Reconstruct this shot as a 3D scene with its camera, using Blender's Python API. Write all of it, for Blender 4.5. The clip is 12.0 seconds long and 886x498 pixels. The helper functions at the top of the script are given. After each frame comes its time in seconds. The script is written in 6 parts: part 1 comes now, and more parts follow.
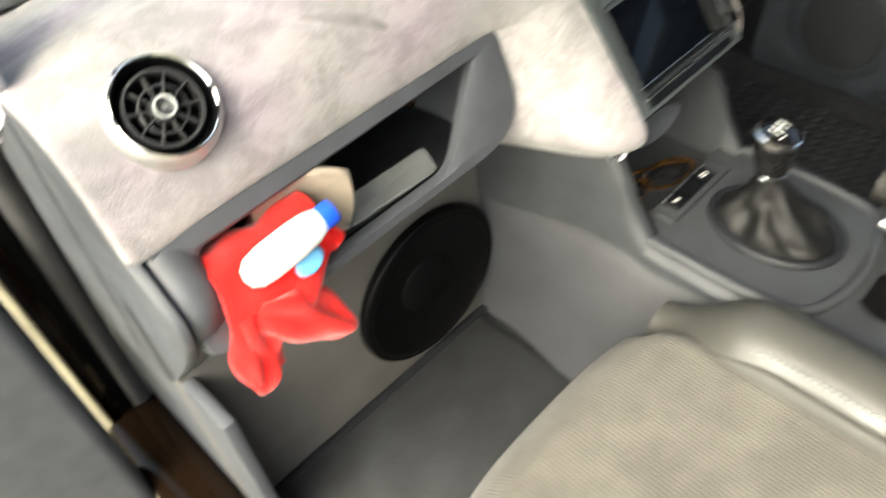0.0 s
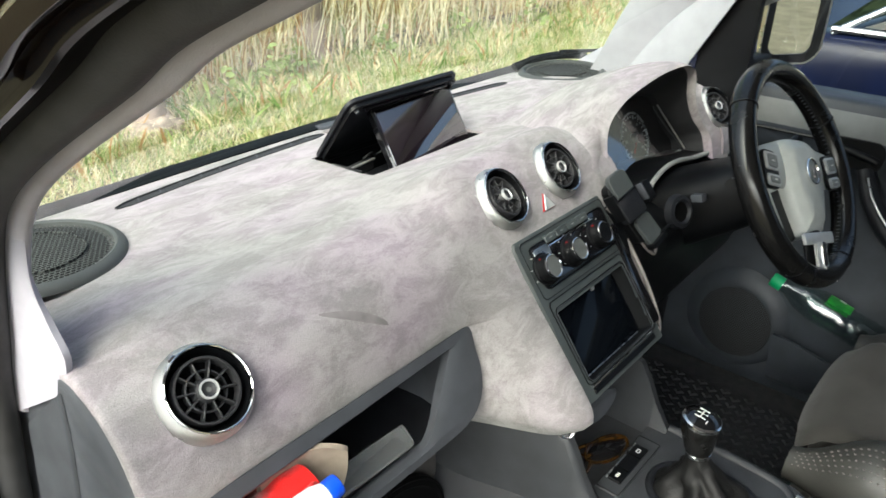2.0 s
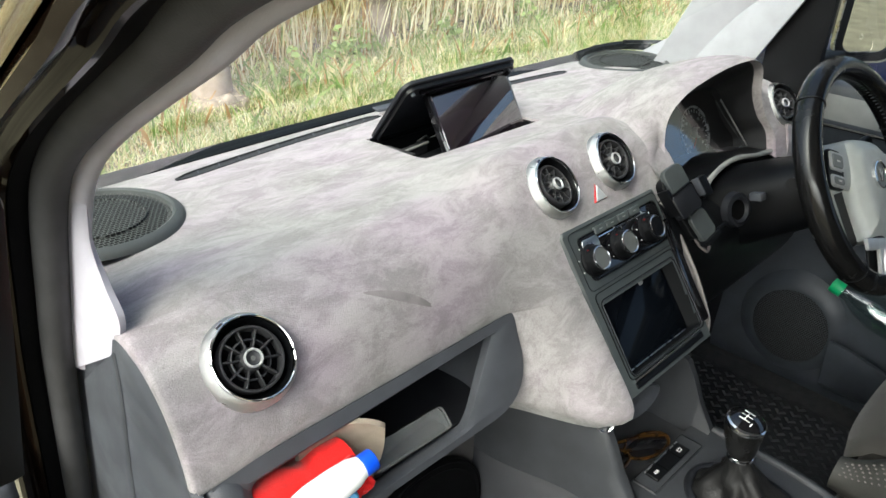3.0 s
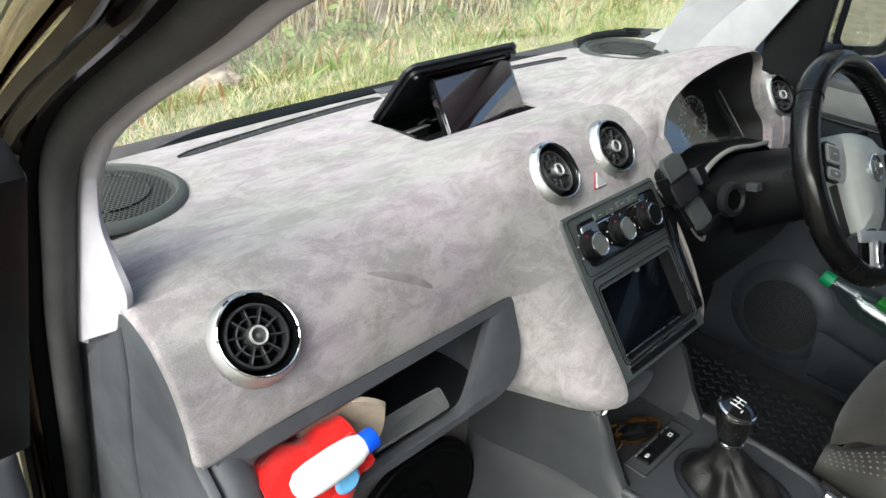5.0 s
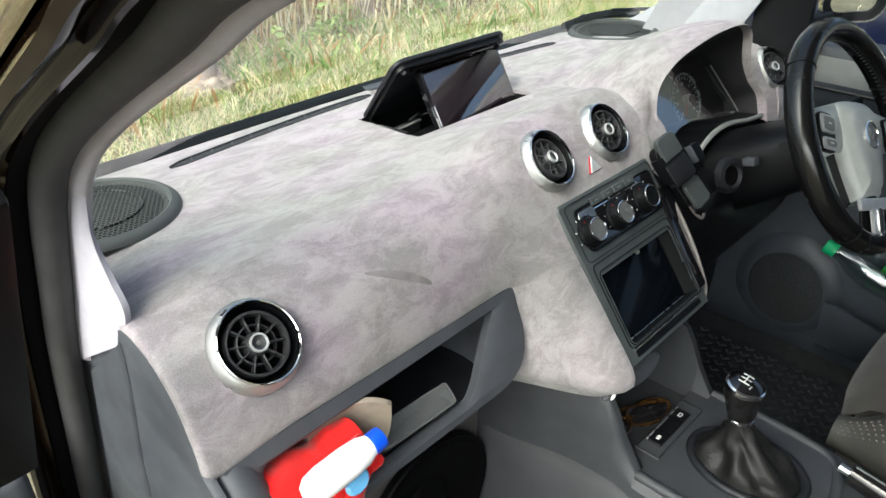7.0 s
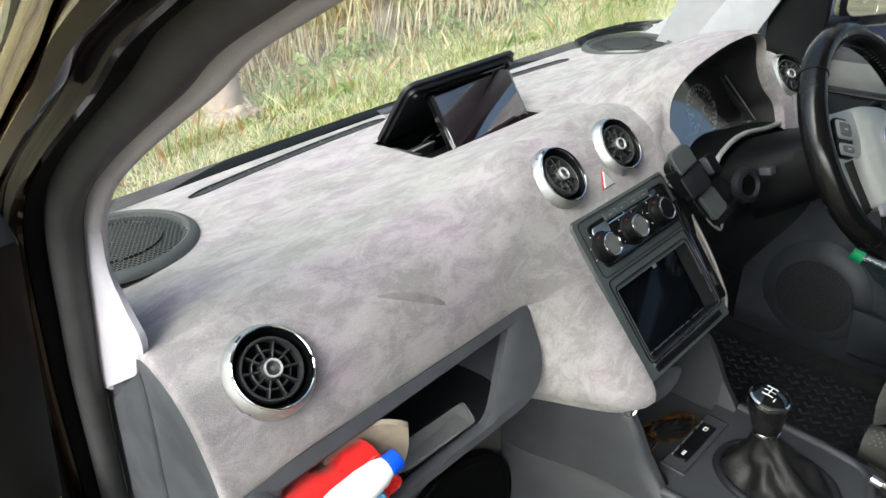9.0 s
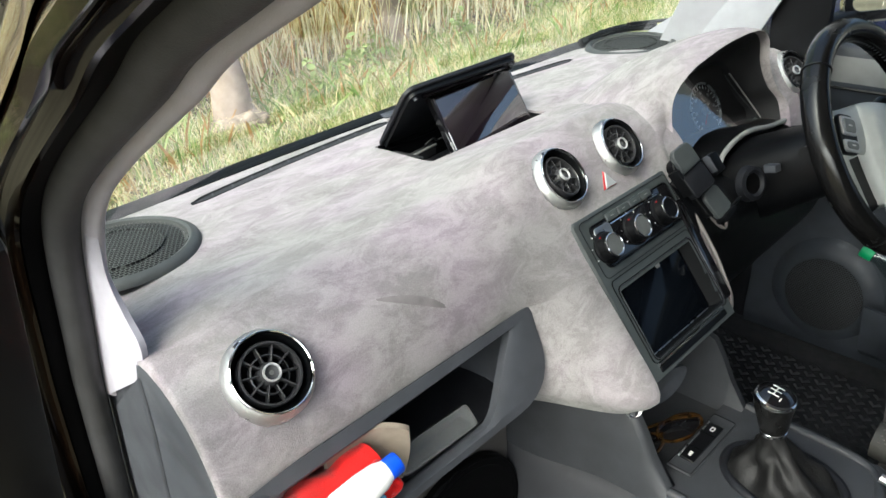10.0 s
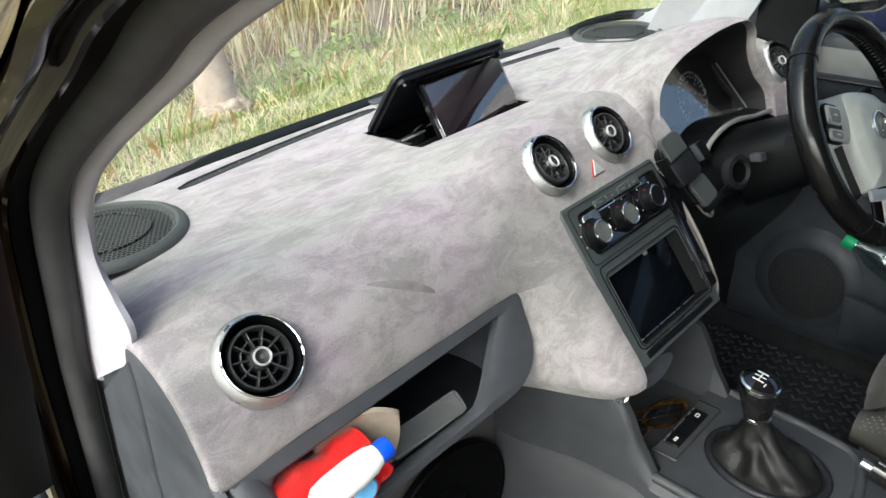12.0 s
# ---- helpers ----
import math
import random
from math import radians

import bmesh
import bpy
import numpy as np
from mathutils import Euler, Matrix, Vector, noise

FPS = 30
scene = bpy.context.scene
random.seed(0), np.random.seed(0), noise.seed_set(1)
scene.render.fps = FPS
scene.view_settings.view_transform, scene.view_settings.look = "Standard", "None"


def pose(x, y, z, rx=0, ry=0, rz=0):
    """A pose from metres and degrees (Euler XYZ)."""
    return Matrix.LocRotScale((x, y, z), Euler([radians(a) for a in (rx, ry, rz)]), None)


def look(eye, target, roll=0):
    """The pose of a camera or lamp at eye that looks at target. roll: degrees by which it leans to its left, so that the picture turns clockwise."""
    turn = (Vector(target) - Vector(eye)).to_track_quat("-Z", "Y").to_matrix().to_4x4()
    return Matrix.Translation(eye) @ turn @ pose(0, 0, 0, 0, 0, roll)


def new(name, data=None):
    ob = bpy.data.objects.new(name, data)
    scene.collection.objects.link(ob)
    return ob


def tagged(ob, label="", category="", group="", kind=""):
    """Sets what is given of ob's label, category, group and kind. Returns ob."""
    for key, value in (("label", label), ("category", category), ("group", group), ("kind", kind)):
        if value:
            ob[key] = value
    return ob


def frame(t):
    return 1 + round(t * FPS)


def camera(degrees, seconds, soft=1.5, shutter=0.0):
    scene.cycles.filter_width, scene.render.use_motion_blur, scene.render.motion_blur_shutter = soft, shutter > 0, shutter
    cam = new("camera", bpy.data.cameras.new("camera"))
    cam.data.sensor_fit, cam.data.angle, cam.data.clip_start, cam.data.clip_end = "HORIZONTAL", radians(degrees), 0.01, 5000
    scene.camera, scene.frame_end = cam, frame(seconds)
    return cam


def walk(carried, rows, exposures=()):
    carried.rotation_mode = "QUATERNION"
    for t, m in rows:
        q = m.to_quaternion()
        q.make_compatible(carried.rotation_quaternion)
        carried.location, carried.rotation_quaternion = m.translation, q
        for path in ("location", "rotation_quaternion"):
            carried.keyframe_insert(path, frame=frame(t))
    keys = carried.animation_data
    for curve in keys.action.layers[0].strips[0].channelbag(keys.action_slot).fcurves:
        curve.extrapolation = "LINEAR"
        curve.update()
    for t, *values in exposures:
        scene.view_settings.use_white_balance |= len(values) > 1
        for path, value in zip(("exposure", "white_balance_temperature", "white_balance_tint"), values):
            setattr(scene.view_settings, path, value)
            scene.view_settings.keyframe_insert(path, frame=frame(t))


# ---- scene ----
cam = camera(61.6, 12.0, 1.5, 0.35)
PATH = [
    (0, (-0.678, -0.493, 1.323), (0.213, 0.556, -0.128), -7.2),
    (0.1, (-0.692, -0.495, 1.357), (0.32, 0.474, -0.071), -3.5),
    (0.2, (-0.71, -0.483, 1.381), (0.412, 0.413, -0.012), -0.7),
    (0.3, (-0.717, -0.49, 1.403), (0.452, 0.41, 0.052), -0.2),
    (0.5, (-0.753, -0.476, 1.419), (0.528, 0.406, 0.162), 0.8),
    (0.6, (-0.766, -0.474, 1.422), (0.544, 0.432, 0.212), 0.6),
    (0.8, (-0.788, -0.463, 1.433), (0.569, 0.484, 0.309), 0.6),
    (1, (-0.801, -0.457, 1.433), (0.597, 0.54, 0.407), 0.4),
    (1.5, (-0.794, -0.481, 1.423), (0.628, 0.603, 0.528), 0.6),
    (2, (-0.779, -0.486, 1.412), (0.592, 0.644, 0.493), 1.0),
    (2.5, (-0.775, -0.494, 1.411), (0.504, 0.72, 0.466), 0.9),
    (4.5, (-0.791, -0.497, 1.413), (0.465, 0.712, 0.434), 3.2),
    (5, (-0.792, -0.491, 1.413), (0.475, 0.699, 0.425), 3.5),
    (5.5, (-0.793, -0.491, 1.417), (0.495, 0.678, 0.429), 4.0),
    (6, (-0.794, -0.489, 1.415), (0.503, 0.666, 0.423), 4.5),
    (6.5, (-0.795, -0.487, 1.417), (0.492, 0.67, 0.415), 3.7),
    (7, (-0.783, -0.493, 1.415), (0.468, 0.697, 0.406), -0.2),
    (9, (-0.773, -0.509, 1.42), (0.441, 0.754, 0.455), -3.3),
    (9.5, (-0.768, -0.514, 1.42), (0.439, 0.762, 0.464), -4.0),
    (10, (-0.763, -0.519, 1.419), (0.429, 0.77, 0.463), -4.6),
    (10.5, (-0.763, -0.518, 1.415), (0.426, 0.776, 0.462), -5.2),
    (11, (-0.764, -0.52, 1.417), (0.425, 0.77, 0.457), -5.5),
    (11.5, (-0.766, -0.519, 1.416), (0.428, 0.764, 0.452), -5.0),
    (12, (-0.77, -0.516, 1.415), (0.444, 0.735, 0.433), -3.7),
]
walk(cam, [(t, look(eye, target, roll)) for t, eye, target, roll in PATH], [(0.0, 2.52, 6500, -3), (0.7, 2.55, 6500, -4), (1.0, 2.55, 6400, -4), (1.4, 1.87, 6120, -4), (1.9, 1.60, 5900, -3), (2.4, 1.56, 5820, -2), (12.0, 1.54, 5760, -2)])
# ---------------------------------------------------------------- light
world = bpy.data.worlds.new("sky")
scene.world = world
world.use_nodes = True
wn = world.node_tree
sky = wn.nodes.new("ShaderNodeTexSky")
sky.sky_type, sky.sun_disc = "NISHITA", False
sky.sun_elevation, sky.sun_rotation = radians(46), radians(258)
sky.dust_density, sky.air_density, sky.ozone_density = 9.0, 0.6, 0.2
wn.links.new(sky.outputs[0], wn.nodes["Background"].inputs[0])
wn.nodes["Background"].inputs[1].default_value = 0.15
sun_data = bpy.data.lights.new("sun", "SUN")
sun_data.energy, sun_data.angle, sun_data.color = 0.5, radians(70), (1.0, 0.97, 0.93)
sun = new("sun", sun_data)
sun.matrix_world = look((-3.0, -0.65, 3.3), (0, 0, 0))

# ---------------------------------------------------------------- materials


def mat(name, col, rough=0.5, metal=0.0, var=0.0, scale=30.0, bump=0.0, bscale=400.0, spec=0.5, col2=None, coat=0.0,
        sheen=0.0, fine=0.0, rvar=0.0):
    """Node material: base colour broken up at two scales, with fine relief."""
    m = bpy.data.materials.new(name)
    m.use_nodes = True
    n, l = m.node_tree.nodes, m.node_tree.links
    b = n["Principled BSDF"]
    b.inputs["Base Color"].default_value = (*col, 1)
    b.inputs["Roughness"].default_value = rough
    b.inputs["Metallic"].default_value = metal
    b.inputs["Specular IOR Level"].default_value = spec
    b.inputs["Coat Weight"].default_value = coat
    b.inputs["Coat Roughness"].default_value = 0.05
    b.inputs["Sheen Weight"].default_value = sheen
    b.inputs["Sheen Roughness"].default_value = 0.4
    tc = n.new("ShaderNodeTexCoord")
    if var or col2 or rvar:
        t1 = n.new("ShaderNodeTexNoise")
        t1.inputs["Scale"].default_value, t1.inputs["Detail"].default_value = scale, 5
        l.new(tc.outputs["Object"], t1.inputs["Vector"])
        mix = n.new("ShaderNodeMix")
        mix.data_type = "RGBA"
        c2 = col2 or tuple(c * (1 - var) for c in col)
        c1 = col if col2 else tuple(min(1, c * (1 + var)) for c in col)
        mix.inputs[6].default_value, mix.inputs[7].default_value = (*c1, 1), (*c2, 1)
        r = n.new("ShaderNodeMapRange")
        r.inputs[1].default_value, r.inputs[2].default_value = 0.35, 0.65
        l.new(t1.outputs[0], r.inputs[0])
        l.new(r.outputs[0], mix.inputs[0])
        l.new(mix.outputs[2], b.inputs["Base Color"])
        if rvar:
            rr = n.new("ShaderNodeMapRange")
            rr.inputs[1].default_value, rr.inputs[2].default_value = 0.3, 0.7
            rr.inputs[3].default_value, rr.inputs[4].default_value = max(0.02, rough - rvar), min(1, rough + rvar)
            l.new(t1.outputs[0], rr.inputs[0])
            l.new(rr.outputs[0], b.inputs["Roughness"])
    if bump:
        t2 = n.new("ShaderNodeTexNoise")
        t2.inputs["Scale"].default_value, t2.inputs["Detail"].default_value = bscale, 3
        l.new(tc.outputs["Object"], t2.inputs["Vector"])
        bp = n.new("ShaderNodeBump")
        bp.inputs["Strength"].default_value, bp.inputs["Distance"].default_value = bump, 0.001
        l.new(t2.outputs[0], bp.inputs["Height"])
        l.new(bp.outputs[0], b.inputs["Normal"])
    return m


def suede_mat(name, c1, c2, swirl=11.0):
    """Brushed nap: patches where the pile lies one way or the other."""
    m = bpy.data.materials.new(name)
    m.use_nodes = True
    n, l = m.node_tree.nodes, m.node_tree.links
    b = n["Principled BSDF"]
    b.inputs["Roughness"].default_value = 0.95
    b.inputs["Specular IOR Level"].default_value = 0.15
    b.inputs["Sheen Weight"].default_value = 0.14
    b.inputs["Sheen Tint"].default_value = (0.84, 1.0, 0.82, 1)
    b.inputs["Sheen Roughness"].default_value = 0.45
    tc = n.new("ShaderNodeTexCoord")
    mp = n.new("ShaderNodeMapping")
    mp.inputs["Rotation"].default_value = (0.3, 0.2, 0.6)
    mp.inputs["Scale"].default_value = (0.8, 1.7, 1.2)
    l.new(tc.outputs["Object"], mp.inputs["Vector"])
    a = n.new("ShaderNodeTexNoise")
    a.inputs["Scale"].default_value, a.inputs["Detail"].default_value = swirl, 3
    a.inputs["Distortion"].default_value = 0.6
    l.new(mp.outputs[0], a.inputs["Vector"])
    c = n.new("ShaderNodeTexNoise")
    c.inputs["Scale"].default_value, c.inputs["Detail"].default_value = swirl * 2.2, 10
    c.inputs["Roughness"].default_value = 0.74
    c.inputs["Distortion"].default_value = 0.5
    l.new(mp.outputs[0], c.inputs["Vector"])
    f = n.new("ShaderNodeTexNoise")
    f.inputs["Scale"].default_value, f.inputs["Detail"].default_value = 760, 3
    l.new(tc.outputs["Object"], f.inputs["Vector"])
    r1 = n.new("ShaderNodeMapRange")
    r1.inputs[1].default_value, r1.inputs[2].default_value = 0.28, 0.74
    l.new(a.outputs[0], r1.inputs[0])
    r2 = n.new("ShaderNodeMapRange")
    r2.inputs[1].default_value, r2.inputs[2].default_value = 0.43, 0.58
    l.new(c.outputs[0], r2.inputs[0])
    w = n.new("ShaderNodeMath")
    w.operation = "MULTIPLY_ADD"
    l.new(r1.outputs[0], w.inputs[0])
    w.inputs[1].default_value = 0.26
    w2 = n.new("ShaderNodeMath")
    w2.operation = "MULTIPLY"
    l.new(r2.outputs[0], w2.inputs[0])
    w2.inputs[1].default_value = 0.38
    l.new(w2.outputs[0], w.inputs[2])
    w3 = n.new("ShaderNodeMath")
    w3.operation = "MULTIPLY_ADD"
    l.new(f.outputs[0], w3.inputs[0])
    w3.inputs[1].default_value = 0.66
    l.new(w.outputs[0], w3.inputs[2])
    mix = n.new("ShaderNodeMix")
    mix.data_type = "RGBA"
    mix.inputs[6].default_value, mix.inputs[7].default_value = (*c1, 1), (*c2, 1)
    l.new(w3.outputs[0], mix.inputs[0])
    hue = n.new("ShaderNodeTexNoise")
    hue.inputs["Scale"].default_value, hue.inputs["Detail"].default_value = swirl * 0.7, 4
    l.new(mp.outputs[0], hue.inputs["Vector"])
    r3 = n.new("ShaderNodeMapRange")
    r3.inputs[1].default_value, r3.inputs[2].default_value = 0.34, 0.58
    l.new(hue.outputs[0], r3.inputs[0])
    tone = n.new("ShaderNodeMix")
    tone.data_type = "RGBA"
    tone.inputs[6].default_value, tone.inputs[7].default_value = (0.995, 0.948, 1.0, 1), (0.945, 0.982, 0.925, 1)
    l.new(r3.outputs[0], tone.inputs[0])
    mul = n.new("ShaderNodeMix")
    mul.data_type, mul.blend_type = "RGBA", "MULTIPLY"
    mul.inputs[0].default_value = 1.0
    l.new(mix.outputs[2], mul.inputs[6])
    l.new(tone.outputs[2], mul.inputs[7])
    l.new(mul.outputs[2], b.inputs["Base Color"])
    bp = n.new("ShaderNodeBump")
    bp.inputs["Strength"].default_value, bp.inputs["Distance"].default_value = 0.6, 0.001
    l.new(f.outputs[0], bp.inputs["Height"])
    bp2 = n.new("ShaderNodeBump")
    bp2.inputs["Strength"].default_value, bp2.inputs["Distance"].default_value = 0.2, 0.003
    l.new(c.outputs[0], bp2.inputs["Height"])
    l.new(bp.outputs[0], bp2.inputs["Normal"])
    l.new(bp2.outputs[0], b.inputs["Normal"])
    return m


def mesh_mat(name, metal_col, hole_col, cell, side=False, mortar=0.3):
    """Perforated grille: offset rows of holes, sunk by bump."""
    m = bpy.data.materials.new(name)
    m.use_nodes = True
    n, l = m.node_tree.nodes, m.node_tree.links
    b = n["Principled BSDF"]
    b.inputs["Roughness"].default_value = 0.7
    b.inputs["Specular IOR Level"].default_value = 0.2
    tc = n.new("ShaderNodeTexCoord")
    mp, cx = n.new("ShaderNodeCombineXYZ"), n.new("ShaderNodeSeparateXYZ")
    l.new(tc.outputs["Object"], cx.inputs[0])
    l.new(cx.outputs[1 if side else 0], mp.inputs[0])
    l.new(cx.outputs[2 if side else 1], mp.inputs[1])
    br = n.new("ShaderNodeTexBrick")
    br.offset = 0.5
    br.inputs["Scale"].default_value = 1.0
    br.inputs["Brick Width"].default_value, br.inputs["Row Height"].default_value = cell, cell * 0.8
    br.inputs["Mortar Size"].default_value, br.inputs["Mortar Smooth"].default_value = cell * mortar * 0.5, 0.6
    br.inputs["Color1"].default_value = br.inputs["Color2"].default_value = (*hole_col, 1)
    br.inputs["Mortar"].default_value = (*metal_col, 1)
    l.new(mp.outputs[0], br.inputs["Vector"])
    l.new(br.outputs["Color"], b.inputs["Base Color"])
    bp = n.new("ShaderNodeBump")
    bp.inputs["Strength"].default_value, bp.inputs["Distance"].default_value = 0.8, 0.001
    l.new(br.outputs["Fac"], bp.inputs["Height"])
    l.new(bp.outputs[0], b.inputs["Normal"])
    return m


def pane_mat(name, tint, gloss=1.0, base=0.04):
    """Thin pane: clear, with gloss that grows towards grazing."""
    m = bpy.data.materials.new(name)
    m.use_nodes = True
    n, l = m.node_tree.nodes, m.node_tree.links
    n.remove(n["Principled BSDF"])
    t, g, mx, f = (n.new("ShaderNodeBsdfTransparent"), n.new("ShaderNodeBsdfGlossy"), n.new("ShaderNodeMixShader"),
                   n.new("ShaderNodeLayerWeight"))
    t.inputs[0].default_value = (*tint, 1)
    g.inputs["Roughness"].default_value = 0.02
    f.inputs[0].default_value = 0.5
    p = n.new("ShaderNodeMath")
    p.operation = "POWER"
    p.inputs[1].default_value = 5.0
    q = n.new("ShaderNodeMath")
    q.operation = "MULTIPLY_ADD"
    q.inputs[1].default_value, q.inputs[2].default_value = 0.9 * gloss, base
    l.new(f.outputs["Facing"], p.inputs[0])
    l.new(p.outputs[0], q.inputs[0])
    l.new(q.outputs[0], mx.inputs[0])
    l.new(t.outputs[0], mx.inputs[1])
    l.new(g.outputs[0], mx.inputs[2])
    l.new(mx.outputs[0], n["Material Output"].inputs[0])
    return m


SUEDE = suede_mat("grey_suede", (0.128, 0.114, 0.124), (0.372, 0.338, 0.362))
NAP = mat("brushed_nap", (0.198, 0.181, 0.186), 0.95, var=0.15, scale=60, bump=0.3, bscale=900, spec=0.15)
SEAT = mat("seat_fabric", (0.050, 0.048, 0.043), 0.95, var=0.18, scale=14, bump=0.5, bscale=900, spec=0.2, sheen=0.2)
SEAT_RIB = mat("seat_ribbed_fabric", (0.098, 0.091, 0.079), 0.95, var=0.15, scale=20, bump=0.4, bscale=700, spec=0.2, sheen=0.2)
nn, ll = SEAT_RIB.node_tree.nodes, SEAT_RIB.node_tree.links
rib_w = nn.new("ShaderNodeTexWave")
rib_w.wave_type, rib_w.bands_direction = "BANDS", "X"
rib_w.inputs["Scale"].default_value, rib_w.inputs["Distortion"].default_value = 72, 0.3
ll.new(nn["Texture Coordinate"].outputs["Object"], rib_w.inputs["Vector"])
rib_b = nn.new("ShaderNodeBump")
rib_b.inputs["Strength"].default_value, rib_b.inputs["Distance"].default_value = 0.7, 0.002
ll.new(rib_w.outputs["Fac"], rib_b.inputs["Height"])
ll.new(nn["Bump"].outputs[0], rib_b.inputs["Normal"])
ll.new(rib_b.outputs[0], nn["Principled BSDF"].inputs["Normal"])
BOLSTER = mat("bolster_leatherette", (0.046, 0.0455, 0.041), 0.42, var=0.12, scale=18, bump=0.35, bscale=500, rvar=0.08)
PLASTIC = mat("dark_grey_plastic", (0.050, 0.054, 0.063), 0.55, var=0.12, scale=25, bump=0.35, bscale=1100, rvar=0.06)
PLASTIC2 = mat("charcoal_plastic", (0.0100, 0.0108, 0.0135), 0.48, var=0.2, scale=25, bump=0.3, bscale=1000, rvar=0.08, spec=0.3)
FASCIA = mat("fascia_satin", (0.050, 0.057, 0.057), 0.35, var=0.08, scale=40, bump=0.1, bscale=1500, rvar=0.05)
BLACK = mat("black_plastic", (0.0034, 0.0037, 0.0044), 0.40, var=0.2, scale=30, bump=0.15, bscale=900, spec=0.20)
BLACKV = mat("vent_black_plastic", (0.026, 0.026, 0.028), 0.40, var=0.15, scale=60)
GLOSS = mat("gloss_black", (0.006, 0.006, 0.007), 0.08, coat=0.5, rvar=0.03, scale=20)
# near-black: the shade of deep recesses is put into the colour
VOID = mat("recess_shade_black", (0.0015, 0.0015, 0.0018), 0.9, spec=0.1)
CHROME = mat("chrome", (0.80, 0.80, 0.80), 0.10, 1.0, rvar=0.04, scale=60)
SATIN = mat("satin_silver", (0.62, 0.63, 0.63), 0.30, 1.0, bump=0.25, bscale=1800, rvar=0.06, scale=80)
KNURL = mat("knurled_silver", (0.56, 0.57, 0.565), 0.34, 1.0, bump=0.8, bscale=1500, rvar=0.08, scale=90)
KNOBFACE = mat("knob_grey_face", (0.10, 0.105, 0.10), 0.4, var=0.06, scale=80)
BEZEL = mat("bezel_satin", (0.0040, 0.0044, 0.0050), 0.50, var=0.08, scale=40, rvar=0.05, spec=0.12)
EDGESTRIP = mat("taupe_edge_trim", (0.16, 0.145, 0.14), 0.6, var=0.1, scale=40, bump=0.3, bscale=900)
PADGREY = mat("grey_rubber_pad", (0.046, 0.052, 0.053), 0.45, var=0.08, scale=50, bump=0.2, bscale=900)
RINGPL = mat("grille_ring_plastic", (0.050, 0.055, 0.054), 0.5, var=0.1, scale=30, bump=0.2, bscale=1100)
KNOBCAP = mat("knob_face_grey", (0.22, 0.225, 0.22), 0.4, var=0.06, scale=80)
BOOT = mat("boot_leather", (0.007, 0.007, 0.007), 0.5, var=0.3, scale=40, bump=0.5, bscale=300, rvar=0.1, spec=0.25)
LEATHER = mat("black_leather", (0.007, 0.007, 0.007), 0.20, var=0.2, scale=40, bump=0.12, bscale=500, rvar=0.1)
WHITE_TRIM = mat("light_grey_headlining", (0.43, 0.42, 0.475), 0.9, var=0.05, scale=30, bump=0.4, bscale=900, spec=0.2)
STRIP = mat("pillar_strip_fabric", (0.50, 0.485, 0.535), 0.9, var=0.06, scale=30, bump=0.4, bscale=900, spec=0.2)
# darker copy of the headlining: the driver side's shade is in its colour
TRIM_R_SHADED = mat("shaded_headlining", (0.29, 0.297, 0.315), 0.9, var=0.05, scale=30, bump=0.4, bscale=900, spec=0.2)
SEAL = mat("rubber_seal", (0.040, 0.040, 0.042), 0.7, var=0.15, scale=30, bump=0.3, bscale=700)
PAINT = mat("black_brown_paint", (0.006, 0.0035, 0.002), 0.05, spec=0.13, rvar=0.04, scale=12)
CARPET = mat("grey_carpet", (0.030, 0.031, 0.033), 1.0, var=0.25, scale=60, bump=1.0, bscale=700, spec=0.1)
CONSOLE = mat("console_plastic", (0.032, 0.0345, 0.039), 0.5, var=0.12, scale=25, bump=0.35, bscale=1100, rvar=0.06)
LINER = mat("hood_liner_plastic", (0.022, 0.023, 0.025), 0.6, var=0.12, scale=25, bump=0.3, bscale=1100)
DOORPL = mat("door_panel_plastic", (0.032, 0.038, 0.048), 0.5, var=0.15, scale=20, bump=0.4, bscale=900, rvar=0.06)
SILVER = mat("silver_paint", (0.62, 0.63, 0.63), 0.42, 0.55, var=0.05, scale=60, bump=0.1, bscale=1500)
SPOKEGREY = mat("spoke_grey", (0.20, 0.21, 0.205), 0.4, var=0.06, scale=50, bump=0.2, bscale=1200)
HUBGREY = mat("hub_grey", (0.50, 0.525, 0.51), 0.34, var=0.05, scale=50, bump=0.15, bscale=1200, rvar=0.05)
ROLLTRIM = mat("door_top_trim", (0.17, 0.178, 0.180), 0.55, var=0.12, scale=20, bump=0.4, bscale=900)
SUBBLK = mat("speaker_black", (0.0015, 0.0015, 0.0018), 0.5, spec=0.1)
TUNNEL = mat("tunnel_trim", (0.027, 0.0285, 0.033), 0.65, var=0.15, scale=14, bump=0.4, bscale=800)
KICK = mat("footwell_panel", (0.082, 0.077, 0.073), 0.7, var=0.12, scale=14, bump=0.4, bscale=800)
MAT_RUBBER = mat("rubber_mat", (0.014, 0.015, 0.017), 0.6, var=0.35, scale=18, bump=0.6, bscale=120)
RED = mat("red_microfibre", (0.62, 0.012, 0.012), 0.95, var=0.18, scale=40, bump=0.9, bscale=650, spec=0.15, sheen=0.3)
WHITE_PL = mat("white_plastic", (0.80, 0.80, 0.80), 0.35, var=0.03, scale=40)
BLUE_PL = mat("blue_plastic", (0.010, 0.07, 0.62), 0.35, var=0.05, scale=60)
LBLUE = mat("light_blue_label", (0.13, 0.36, 0.62), 0.5, var=0.1, scale=60)
BEIGE = mat("beige_felt", (0.30, 0.255, 0.205), 0.95, var=0.12, scale=40, bump=0.8, bscale=650, spec=0.1)
CLEAR_BOX = mat("frosted_box_plastic", (0.23, 0.24, 0.245), 0.15, var=0.15, scale=25, rvar=0.06)
